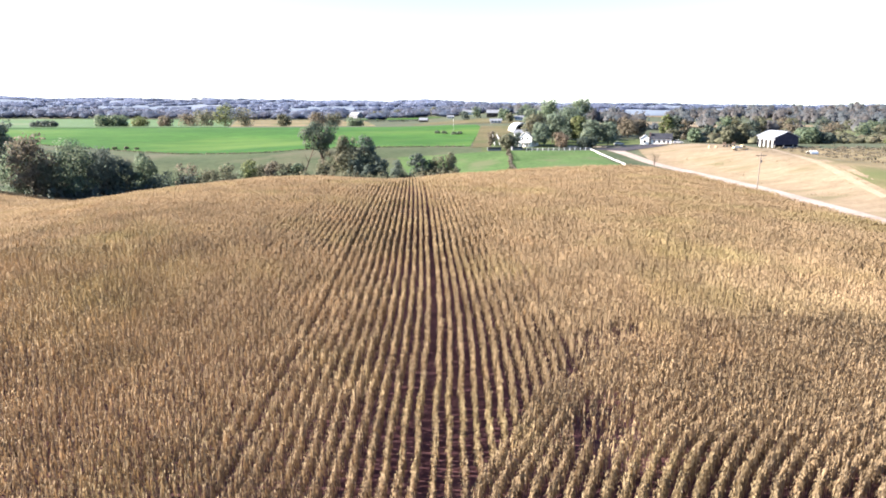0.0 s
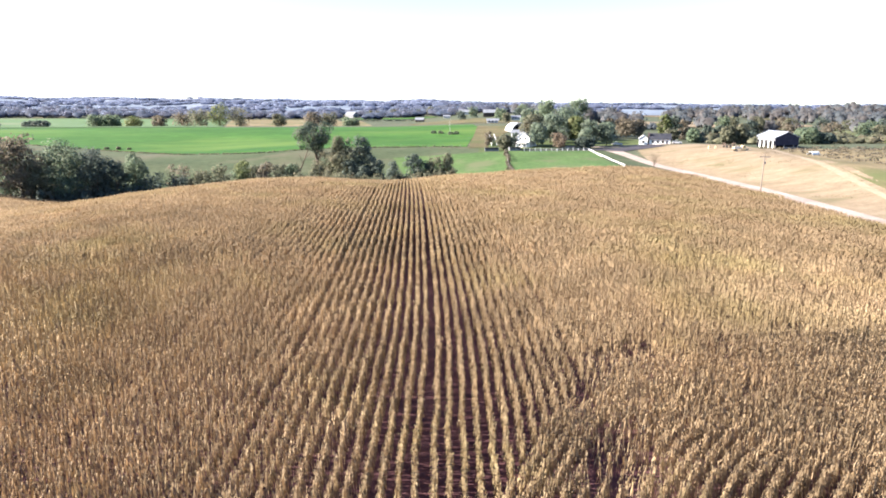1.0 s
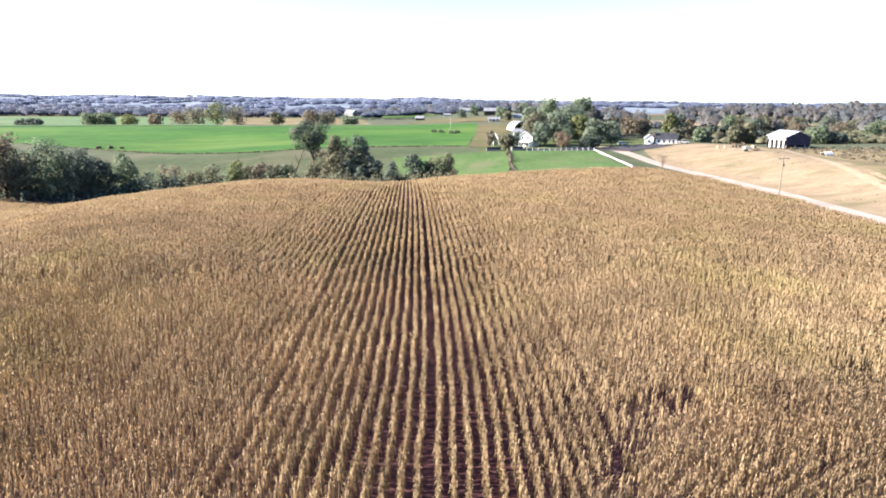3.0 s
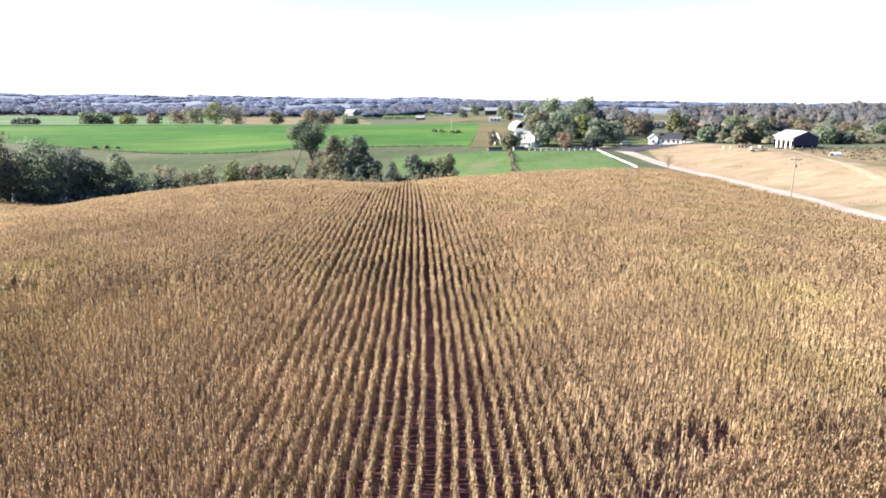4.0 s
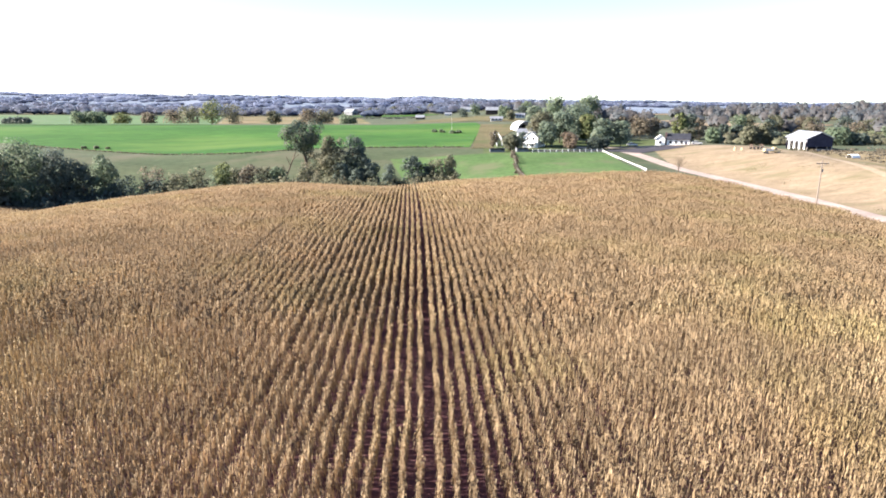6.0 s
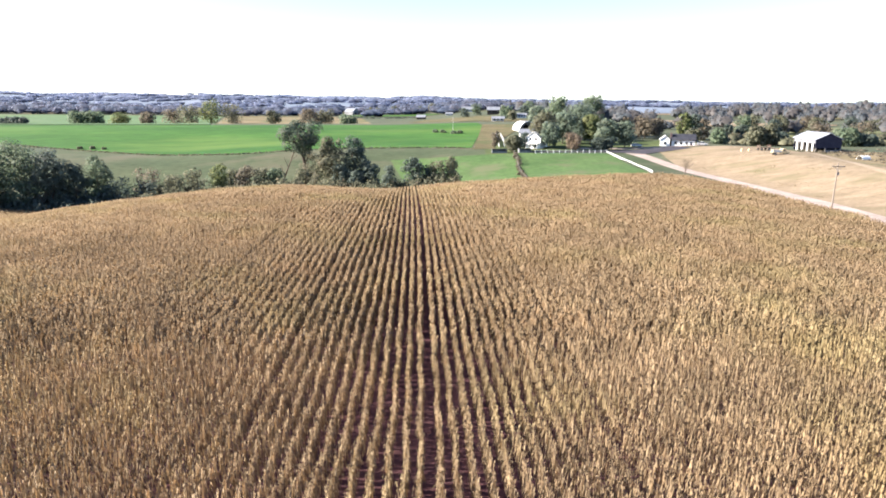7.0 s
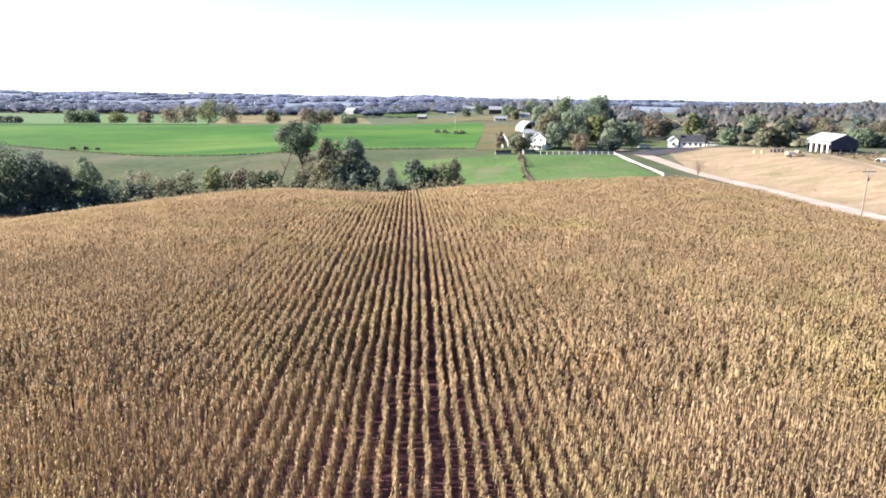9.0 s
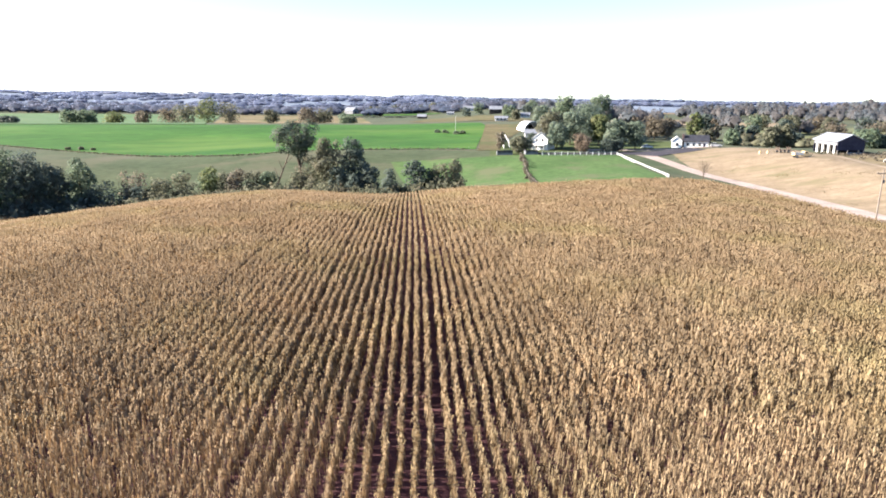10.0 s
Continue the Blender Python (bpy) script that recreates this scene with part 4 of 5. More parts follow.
for i, (x, y, h) in enumerate(((-145, 334, 1.2), (-139, 333, 1.6), (-134, 332, 1.0))):
    tree("shrub", x, y, h, 2.6, LEAF_OLIVE, "olive shrub on the field boundary", 190 + i, 300, 0.5, 0.0, 8, group="boundary shrubs")


def woods(name, label, spots, tall, wide, leaf, seed, per=36, kind="stuff", size=2.0, up=0.3, spread=0.22, dense=True):
    """Many far trees in one mesh: each a closed uneven crown or two with loose clumps of leaves over it."""
    rng = np.random.default_rng(seed)
    x, y = spots
    n = x.size
    h = tall * np.clip(rng.normal(1, spread, n), 0.5, 1.6)
    w = wide * np.clip(rng.normal(1, spread, n), 0.5, 1.6)
    g = height(x, y)
    c = np.stack([x, y, g + h * 0.46], 1)
    r = np.stack([w * 0.42, w * 0.42, h * 0.46], 1)
    side = rng.uniform(0, 6.28, n)
    c2 = c + np.stack([np.cos(side) * w * 0.3, np.sin(side) * w * 0.3, h * rng.uniform(-0.12, 0.12, n)], 1)
    cv, cf, cn = lumps(rng, np.concatenate([c, c2]), np.concatenate([r, r * 0.72]) * 0.86, 0.13, up)
    d = unit(rng.normal(0, 1, (n, per, 3)))
    d[..., 2] = np.where(d[..., 2] < -0.3, -d[..., 2], d[..., 2])
    out = rng.uniform(0.76 if dense else 0.3, 1.16, (n, per))[..., None]
    p = (c[:, None] + d * r[:, None] * out).reshape(-1, 3)
    nrm = unit(d.reshape(-1, 3) + rng.normal(0, 0.15, (n * per, 3)) + np.array([0, 0, up]))
    lie = unit(d.reshape(-1, 3) + rng.normal(0, 0.5, nrm.shape))        # how each leaf clump hangs; its light follows the crown
    a = unit(np.cross(lie, rng.normal(0, 1, nrm.shape)))
    b = np.cross(lie, a)
    s = (size * rng.uniform(0.6, 1.3, n * per))[:, None]
    v = np.stack([p - a * s * 0.6, p - b * s * 0.5, p + a * s * 0.6, p + b * s * 0.5], 1).reshape(-1, 3)
    i = (np.arange(n * per) * 4)[:, None]
    f = np.concatenate([i + np.array([[0, 1, 2]]), i + np.array([[0, 2, 3]])])
    nrm = np.repeat(nrm, 4, axis=0)
    if dense:
        v, f, nrm = np.concatenate([v, cv]), np.concatenate([f, cf + len(v)]), np.concatenate([nrm, cn])
    me = raw_mesh(name, v, f, leaf, nrm)
    return tagged(new(name, me), label, "woods", "", kind)


def strewn(seed, count, x0, x1, y0, y1, thick=0.5, fine=0.006, belt=0.0):
    """Spots in loose groves, denser where a slow wave runs high, or in long belts that lie across the country."""
    rng = np.random.default_rng(seed)
    x, y = rng.uniform(x0, x1, count * 6), rng.uniform(y0, y1, count * 6)
    wave = (np.sin(x * fine * 1.3 + 2.1 * np.sin(y * fine * 2.3)) + np.sin(y * fine * 3.1 + 1.7 * np.sin(x * fine * 0.9) + seed)) / 2
    if belt:
        wave = 0.75 * np.sin(2 * math.pi * (y + 0.3 * belt * np.sin(x * 0.0042 + seed) + 0.12 * x) / belt) + 0.45 * np.sin(x * 0.0063 + 2.6 * np.sin(y * 0.0031 + seed))
    keep = wave + rng.normal(0, 0.2, x.size) > thick
    keep &= np.abs(x) < 0.85 * y + 150
    keep &= ~((np.abs(x + 74) < 22) & (y < 1010)) & ~((x > -25) & (x < 112) & (y < 880))        # round the far barns
    keep &= ~((np.abs(x - 0.368 * (y - 38)) < 0.036 * y) & (y > 800) & (y < 1220))        # open ground before the far tan field
    for cx, cy, wx, wy, *_ in FAR_FIELDS:
        keep &= ((x - cx) / (wx + 6)) ** 2 + ((y - cy) / (wy + 8)) ** 2 > 1
    return x[keep][:count], y[keep][:count]


# The blue of these crowns is haze put into the leaf colours.
woods("near_woods", "mixed woods behind the knoll, thin blue haze in their leaf colour", strewn(3, 760, 130, 900, 420, 1250, 0.18, 0.014), 11.5, 12, LEAF_THINHAZE, 21, 64, size=1.5, up=1.5)
woods("hedgerow_woods", "woods and hedgerows behind the farm, coloured blue for haze", strewn(4, 900, -760, 260, 830, 1150, -0.35), 9, 19, LEAF_MIST, 22, 50, size=1.7, up=2.2, spread=0.15)
woods("backdrop", "distant woods on rolling hills, haze painted blue into the leaves", strewn(5, 1900, -1900, 2000, 1200, 2500, 0.12, 0.004, 330), 9.5, 30, LEAF_HAZE, 23, 14, "structure", 3.6, 2.5, 0.12)
woods("backdrop", "skyline woods with pale blue haze in their leaf colour", strewn(6, 1700, -3600, 3600, 2500, 4400, -0.1, 0.003, 600), 12, 60, LEAF_FARHAZE, 24, 10, "structure", 7, 2.5, 0.12)
brush_rng = np.random.default_rng(91)
woods("brush_belt", "olive and brown brush behind the dark barn", (brush_rng.uniform(160, 330, 210), brush_rng.uniform(292, 400, 210)), 4.2, 7.5, LEAF_OLIVE, 92, 70, size=0.9, up=0.6)


# ---- buildings ----
def slab(a, b, c, d, thick):
    """A thick plate from four corners."""
    p = [Vector(v) for v in (a, b, c, d)]
    n = (p[1] - p[0]).cross(p[3] - p[0]).normalized() * thick
    return Mesh().add([*p, *[v + n for v in p]], [(0, 3, 2, 1), (4, 5, 6, 7), (0, 1, 5, 4), (1, 2, 6, 5), (2, 3, 7, 6), (3, 0, 4, 7)])


def gable_wall(x0, x1, y, z0, eave, ridge, thick):
    """An upright gable across x, at y, with its peak in the middle."""
    m = (x0 + x1) / 2
    f = [(x0, y, z0), (x1, y, z0), (x1, y, eave), (m, y, ridge), (x0, y, eave)]
    g = [(x, y + thick, z) for x, _, z in f]
    return Mesh().add(f + g, [(0, 1, 2, 3, 4), (9, 8, 7, 6, 5)] + [(i, 5 + i, 5 + (i + 1) % 5, (i + 1) % 5) for i in range(5)])


def gable_roof(ob, w, l, eave, ridge, material, over=0.5, thick=0.14, label="", seams=0):
    drop = (ridge - eave) / (w / 2) * over
    for s, name in ((0, "roof"), (1, "roof")):
        x0, x1 = (-over, w / 2) if s == 0 else (w + over, w / 2)
        c = [(x0, -over, eave - drop + 0.05), (x1, -over, ridge + 0.05), (x1, l + over, ridge + 0.05), (x0, l + over, eave - drop + 0.05)]
        r = part(name, slab(*(c if s == 1 else c[::-1]), thick), material, ob, label)
        if seams:
            me = Mesh()
            for k in range(seams + 1):
                y = -over + (l + 2 * over) * k / seams
                a, b = Vector((x0, y, eave - drop + 0.05)), Vector((x1, y, ridge + 0.05))
                up = Vector((0, 0, thick + 0.06))
                me.tube(a + up, b + up, 0.035, 0.035, 4)
            part("seams", me, material, r)


def window(ob, x, y, z, w, h, facing="y", frame_material=None):
    """A pane in a frame, on a wall; facing y looks towards the field."""
    fr = Mesh()
    if facing == "y":
        for a, b, c, d in ((x - w / 2 - 0.09, x - w / 2, z - 0.09, z + h + 0.09), (x + w / 2, x + w / 2 + 0.09, z - 0.09, z + h + 0.09), (x - w / 2, x + w / 2, z + h, z + h + 0.09), (x - w / 2, x + w / 2, z - 0.09, z)):
            fr.box(a, b, y - 0.06, y + 0.02, c, d)
        f = part("window", fr, frame_material or WHITE, ob)
        part("pane", Mesh().box(x - w / 2, x + w / 2, y - 0.03, y - 0.004, z, z + h), GLASS, f, "dark window pane")
    else:
        for a, b, c, d in ((y - w / 2 - 0.09, y - w / 2, z - 0.09, z + h + 0.09), (y + w / 2, y + w / 2 + 0.09, z - 0.09, z + h + 0.09), (y - w / 2, y + w / 2, z + h, z + h + 0.09), (y - w / 2, y + w / 2, z - 0.09, z)):
            fr.box(x - 0.06, x + 0.02, a, b, c, d)
        f = part("window", fr, frame_material or WHITE, ob)
        part("pane", Mesh().box(x - 0.03, x - 0.004, y - w / 2, y + w / 2, z, z + h), GLASS, f, "dark window pane")


def dark_barn():
    """Dark pole barn: open bays between white doors on its long side, a closed dark gable."""
    w, l, eave, ridge = 9.8, 12.6, 4.8, 6.9
    x, y = 144.4, 258.2
    ob = thing("pole_barn", pose(x, y, ground_at(x, y) - 0.25, 0, 0, 2), "dark-sided pole barn with a pale metal roof and white doors", "barn")
    part("wall", gable_wall(0, w, 0, 1.7, eave, ridge, 0.16), NAVY, ob, "dark upper gable siding")
    part("wall", gable_wall(0, w, l - 0.16, 0, eave, ridge, 0.16), NAVY, ob)
    part("wall", Mesh().box(0, 0.16, 0.17, l - 0.17, 3.3, eave), BLUEGREY, ob, "grey siding above the bays")
    part("wall", Mesh().box(w - 0.16, w, 0.17, l - 0.17, 0, eave), NAVY, ob)
    gable_roof(ob, w, l, eave, ridge, PALETIN, 0.5, 0.12, "pale galvanised metal roof", 14)
    for k in range(4):
        yy = 1.0 + k * 3.05
        d = part("door", Mesh().box(-0.12, -0.02, yy, yy + 0.85, 0.12, 3.45), OFFWHITE, ob, "white sliding door")
        part("door_rail", Mesh().box(-0.2, -0.121, yy - 0.05, yy + 0.9, 3.32, 3.48), TIN, d)
    for yy in (0.0, 3.55, 6.6, 9.65, l - 0.3):
        part("post", Mesh().box(0.18, 0.46, yy + 0.17, yy + 0.29, 0, 3.3), GREYWOOD, ob)
    for xx in (0.05, 3.7, 7.6, w - 0.35):
        part("post", Mesh().box(xx, xx + 0.3, -0.1, 0.14, 0, 1.69), GREYWOOD, ob, "grey timber post")
    for a, b in ((4.05, 7.55), (7.95, w - 0.4)):
        part("low_wall", Mesh().box(a, b, -0.09, -0.03, 0.15, 0.95), BLUEGREY, ob, "dark boarding between posts")
    part("floor", Mesh().box(0.2, w - 0.2, 0.2, l - 0.2, 0.02, 0.12), DIRT, ob)
    for k in range(4):
        part("rafter", Mesh().box(0.2, w - 0.2, 1.5 + k * 3.1, 1.7 + k * 3.1, eave - 0.3, eave - 0.05), DARKINSIDE, ob)


def white_house():
    """Low white house with a dark roof, a brick chimney and a small white wing."""
    w, d, eave, ridge = 9.2, 7.0, 2.9, 5.1
    x, y = 110.9, 304.0
    ob = thing("house", pose(x, y, ground_at(x - 3, y) - 0.15, 0, 0, -20), "low white house with a dark shingle roof", "house")
    part("wall", Mesh().box(0, w, 0, 0.2, 0, eave), WHITE, ob)
    part("wall", Mesh().box(0, w, d - 0.2, d, 0, eave), WHITE, ob)
    for a in (0, w - 0.2):
        f = [(a, 0.21, 0), (a, d - 0.21, 0), (a, d - 0.21, eave), (a, d / 2, ridge - 0.15), (a, 0.21, eave)]
        g = [(a + 0.2, q, z) for _, q, z in f]
        part("wall", Mesh().add(f + g, [(4, 3, 2, 1, 0), (5, 6, 7, 8, 9)] + [((i + 1) % 5, 5 + (i + 1) % 5, 5 + i, i) for i in range(5)]), WHITE, ob)
    part("roof", slab((-0.4, -0.5, eave - 0.2), (w + 0.4, -0.5, eave - 0.2), (w + 0.4, d / 2, ridge), (-0.4, d / 2, ridge), 0.14), SHINGLE, ob, "dark shingle roof")
    part("roof", slab((-0.4, d / 2, ridge), (w + 0.4, d / 2, ridge), (w + 0.4, d + 0.5, eave - 0.2), (-0.4, d + 0.5, eave - 0.2), 0.14), SHINGLE, ob)
    for xx in (1.5, 3.7, 5.9):
        window(ob, xx, 0, 1.0, 1.0, 1.2)
    dr = part("door", Mesh().box(7.2, 8.1, -0.05, -0.004, 0.1, 2.1), NAVY, ob, "dark front door")
    part("handle", Mesh().box(7.9, 7.98, -0.1, -0.051, 1.0, 1.1), TIN, dr)
    part("chimney", Mesh().box(-0.75, -0.02, 1.2, 2.4, 0, 5.6), BRICK, ob, "dark brick chimney")
    part("porch_post", Mesh().box(w + 1.1, w + 1.25, -0.1, 0.05, 0, 2.3), WHITE, ob)
    part("porch_roof", slab((w + 0.02, -0.3, 2.55), (w + 1.5, -0.3, 2.3), (w + 1.5, 3.2, 2.3), (w + 0.02, 3.2, 2.55), 0.1), SHINGLE, ob)
    part("porch_post", Mesh().box(w + 1.1, w + 1.25, 2.9, 3.05, 0, 2.3), WHITE, ob)
    # the small white wing
    wing = part("wing", gable_wall(-4.6, -0.8, -0.6, 0, 3.0, 4.5, 5.4), WHITE, ob, "small white gabled wing")
    m = -2.7
    part("wing_roof", slab((-5.0, -0.9, 2.8), (m, -0.9, 4.58), (m, 5.1, 4.58), (-5.0, 5.1, 2.8), -0.1), OFFWHITE, wing, "pale wing roof")
    part("wing_roof", slab((m, -0.9, 4.58), (-0.4, -0.9, 2.8), (-0.4, 5.1, 2.8), (m, 5.1, 4.58), -0.1), OFFWHITE, wing)
    part("pane", Mesh().box(-3.2, -2.2, -0.65, -0.604, 1.0, 2.1), GLASS, wing)


def arched_barn():
    """White arched metal barn, dark open front."""
    r, l, n = 5.3, 9.1, 24
    x, y = 64.2, 382.0
    ob = thing("arched_barn", pose(x, y, ground_at(x, y) - 0.2, 0, 0, 16), "white arched metal barn with a dark open end", "barn")
    me = Mesh()
    pts = [(r * math.cos(math.pi * i / n), 1.0 * r * math.sin(math.pi * i / n)) for i in range(n + 1)]
    inner = [(a * 0.94, b * 0.94) for a, b in pts]
    vs = [(a, 0, b) for a, b in pts] + [(a, l, b) for a, b in pts] + [(a, 0, b) for a, b in inner] + [(a, l, b) for a, b in inner]
    k = n + 1
    fs = [(i, i + 1, k + i + 1, k + i) for i in range(n)] + [(2 * k + i + 1, 2 * k + i, 3 * k + i, 3 * k + i + 1) for i in range(n)]
    fs += [(i + 1, i, 2 * k + i, 2 * k + i + 1) for i in range(n)] + [(k + i, k + i + 1, 3 * k + i + 1, 3 * k + i) for i in range(n)]
    part("shell", me.add(vs, fs), WHITE, ob, "white arched metal shell")
    for j in range(9):
        rib = Mesh()
        for i in range(n):
            rib.tube((pts[i][0] * 1.01, 0.2 + j * 1.08, pts[i][1] * 1.01), (pts[i + 1][0] * 1.01, 0.2 + j * 1.08, pts[i + 1][1] * 1.01), 0.05, 0.05, 4)
        part("rib", rib, OFFWHITE, ob)
    back = [(a * 0.935, l - 0.2, b * 0.935) for a, b in pts]
    part("end_wall", Mesh().add(back, [tuple(range(len(back)))]), DARKINSIDE, ob)
    part("front_frame", Mesh().box(-3.2, -3.0, 0.1, 0.3, 0, 3.6).box(3.0, 3.2, 0.1, 0.3, 0, 3.6).box(-3.2, 3.2, 0.1, 0.3, 3.6, 3.85), GREYWOOD, ob)
    for j in range(3):
        part("hay_bale", Mesh().tube((-2.2 + j * 2.0, 4.5, 0.95), (-2.2 + j * 2.0, 6.0, 0.95), 0.9, 0.9, 14), DRYGRASS, ob, "round bale inside the barn")


def farmhouse():
    """Tall white gabled house end with two upper windows and a porch."""
    w, l, eave, ridge = 6.4, 8.4, 4.5, 6.8
    x, y = 49.2, 303.0
    ob = thing("farmhouse", pose(x, y, ground_at(x, y) - 0.2, 0, 0, -32), "white gabled farmhouse with a grey metal roof", "house")
    part("wall", gable_wall(0, w, 0, 0, eave, ridge, 0.2), WHITE, ob)
    part("wall", gable_wall(0, w, l - 0.2, 0, eave, ridge, 0.2), WHITE, ob)
    part("wall", Mesh().box(0, 0.2, 0.21, l - 0.21, 0, eave), WHITE, ob)
    part("wall", Mesh().box(w - 0.2, w, 0.21, l - 0.21, 0, eave), WHITE, ob)
    gable_roof(ob, w, l, eave, ridge, OFFWHITE, 0.4, 0.12, "pale grey metal roof", 10)
    for xx in (2.0, 4.4):
        window(ob, xx, 0, 3.4, 0.9, 1.2)
        window(ob, xx, 0, 0.8, 0.9, 1.3)
    for yy in (2.4, 5.8):
        window(ob, 0, yy, 2.0, 0.9, 1.3, "x")
    pr = part("porch", slab((0.6, -2.2, 2.1), (5.8, -2.2, 2.1), (5.8, -0.02, 2.6), (0.6, -0.02, 2.6), 0.1), OFFWHITE, ob, "low pale porch roof")
    for xx in (0.8, 3.1, 5.5):
        part("post", Mesh().box(xx, xx + 0.12, -2.1, -1.98, 0, 2.1), WHITE, pr)
    part("step", Mesh().box(2.4, 4.0, -2.9, -2.25, 0, 0.35), OFFWHITE, ob)
    # lean-to on its yard side
    part("lean_to", slab((-3.4, 1.5, 2.4), (-0.02, 1.5, 3.9), (-0.02, 7.5, 3.9), (-3.4, 7.5, 2.4), 0.1), TIN, ob, "grey lean-to roof")
    part("lean_to_wall", Mesh().box(-3.3, -3.15, 1.6, 7.4, 0, 2.4).box(-3.14, -0.02, 1.6, 1.75, 0, 2.4), OFFWHITE, ob)


def livestock_shed(x, y, w, turn, label, opens=3):
    ob = thing("shed", pose(x, y, ground_at(x, y) - 0.05, 0, 0, turn), label, "shed", "low sheds by the pasture")
    d, h = 2.6, 1.75
    part("back_wall", Mesh().box(0, w, d - 0.1, d, 0, h - 0.2), BLUEGREY, ob)
    for a in (0, w - 0.1):
        part("side_wall", Mesh().box(a, a + 0.1, 0, d - 0.11, 0, h - 0.1), BLUEGREY, ob)
    part("roof", slab((-0.2, -0.3, h), (w + 0.2, -0.3, h), (w + 0.2, d + 0.2, h - 0.3), (-0.2, d + 0.2, h - 0.3), 0.08), BLUEGREY, ob, "grey metal roof")
    for k in range(opens + 1):
        part("post", Mesh().box(k * (w - 0.12) / opens, k * (w - 0.12) / opens + 0.12, 0.02, 0.14, 0, h - 0.02), GREYWOOD, ob)
    part("front_board", Mesh().box(0.13, w - 0.13, 0.0, 0.08, 0.15, 0.95), BLUEGREY, ob)


def far_barn(x, y, w, l, eave, ridge, turn, wall, roof, label, name="barn"):
    ob = thing(name, pose(x, y, ground_at(x, y) - 0.3, 0, 0, turn), label, "barn")
    part("wall", gable_wall(0, w, 0, 0, eave, ridge, 0.2), wall, ob)
    part("wall", gable_wall(0, w, l - 0.2, 0, eave, ridge, 0.2), wall, ob)
    part("wall", Mesh().box(0, 0.2, 0.21, l - 0.21, 0, eave), wall, ob)
    part("wall", Mesh().box(w - 0.2, w, 0.21, l - 0.21, 0, eave), wall, ob)
    gable_roof(ob, w, l, eave, ridge, roof, 0.5, 0.15)
    part("door", Mesh().box(w * 0.36, w * 0.64, -0.08, -0.01, 0.1, eave * 0.75), DARKINSIDE, ob, "dark barn door")
    for k in range(3):
        yy = l * (0.2 + 0.3 * k)
        part("window", Mesh().box(-0.06, -0.01, yy - 0.6, yy + 0.6, eave * 0.4, eave * 0.4 + 1.1), GLASS, ob)
    return ob


dark_barn()
white_house()
arched_barn()
farmhouse()
livestock_shed(33.2, 286.0, 5.8, -3, "low blue-grey livestock shed at the pasture edge")
livestock_shed(43.6, 284.6, 4.6, 4, "low grey livestock shed beside the farmhouse", 2)
far_barn(-78, 990, 11, 17, 5, 9, 48, BLUEGREY, TIN, "large pale grey barn far across the fields")
far_barn(83, 884, 8, 15, 3.4, 6.2, 82, OFFWHITE, TIN, "long pale house on the far farm", "house")
far_barn(90, 690, 9, 12, 4.5, 7.4, 82, DARKINSIDE, TIN, "dark barn with a pale metal roof on the far farm")
far_barn(94, 560, 5, 7, 2.4, 3.8, 78, OFFWHITE, TIN, "low pale shed on the far farm")
far_barn(17, 702, 5, 8.5, 2.6, 4.6, 76, DARKINSIDE, TIN, "small dark barn with a white roof beyond the wheat")
far_barn(60, 938, 9, 15, 4, 7, 84, BLUEGREY, BLUEROOF, "grey barn with a blue metal roof on the far farm")
far_barn(51, 800, 4, 8, 2.2, 3.6, 84, OFFWHITE, TIN, "small white shed on the far farm")
far_barn(64.5, 476, 4.5, 8, 2.2, 3.4, 84, OFFWHITE, TIN, "low white shed behind the farmyard")
far_barn(66, 352, 6, 11, 2.6, 4.2, 84, OFFWHITE, TIN, "long low shed with a grey metal roof behind the farmhouse", "shed")
far_barn(78.5, 388, 6, 9, 4.2, 6.8, 84, BLUEGREY, TIN, "grey shed beside the arched barn", "shed")
far_barn(-35, 1000, 7, 10, 3, 4.8, 75, OFFWHITE, TIN, "pale shed far across the fields")
far_barn(92, 384, 8, 11, 5.2, 8.2, 76, OFFWHITE, SHINGLE, "pale blue-grey house among the shade trees", "house")
far_barn(-1050, 3300, 26, 60, 8, 13, 70, WHITE, WHITE, "long white building near the skyline")


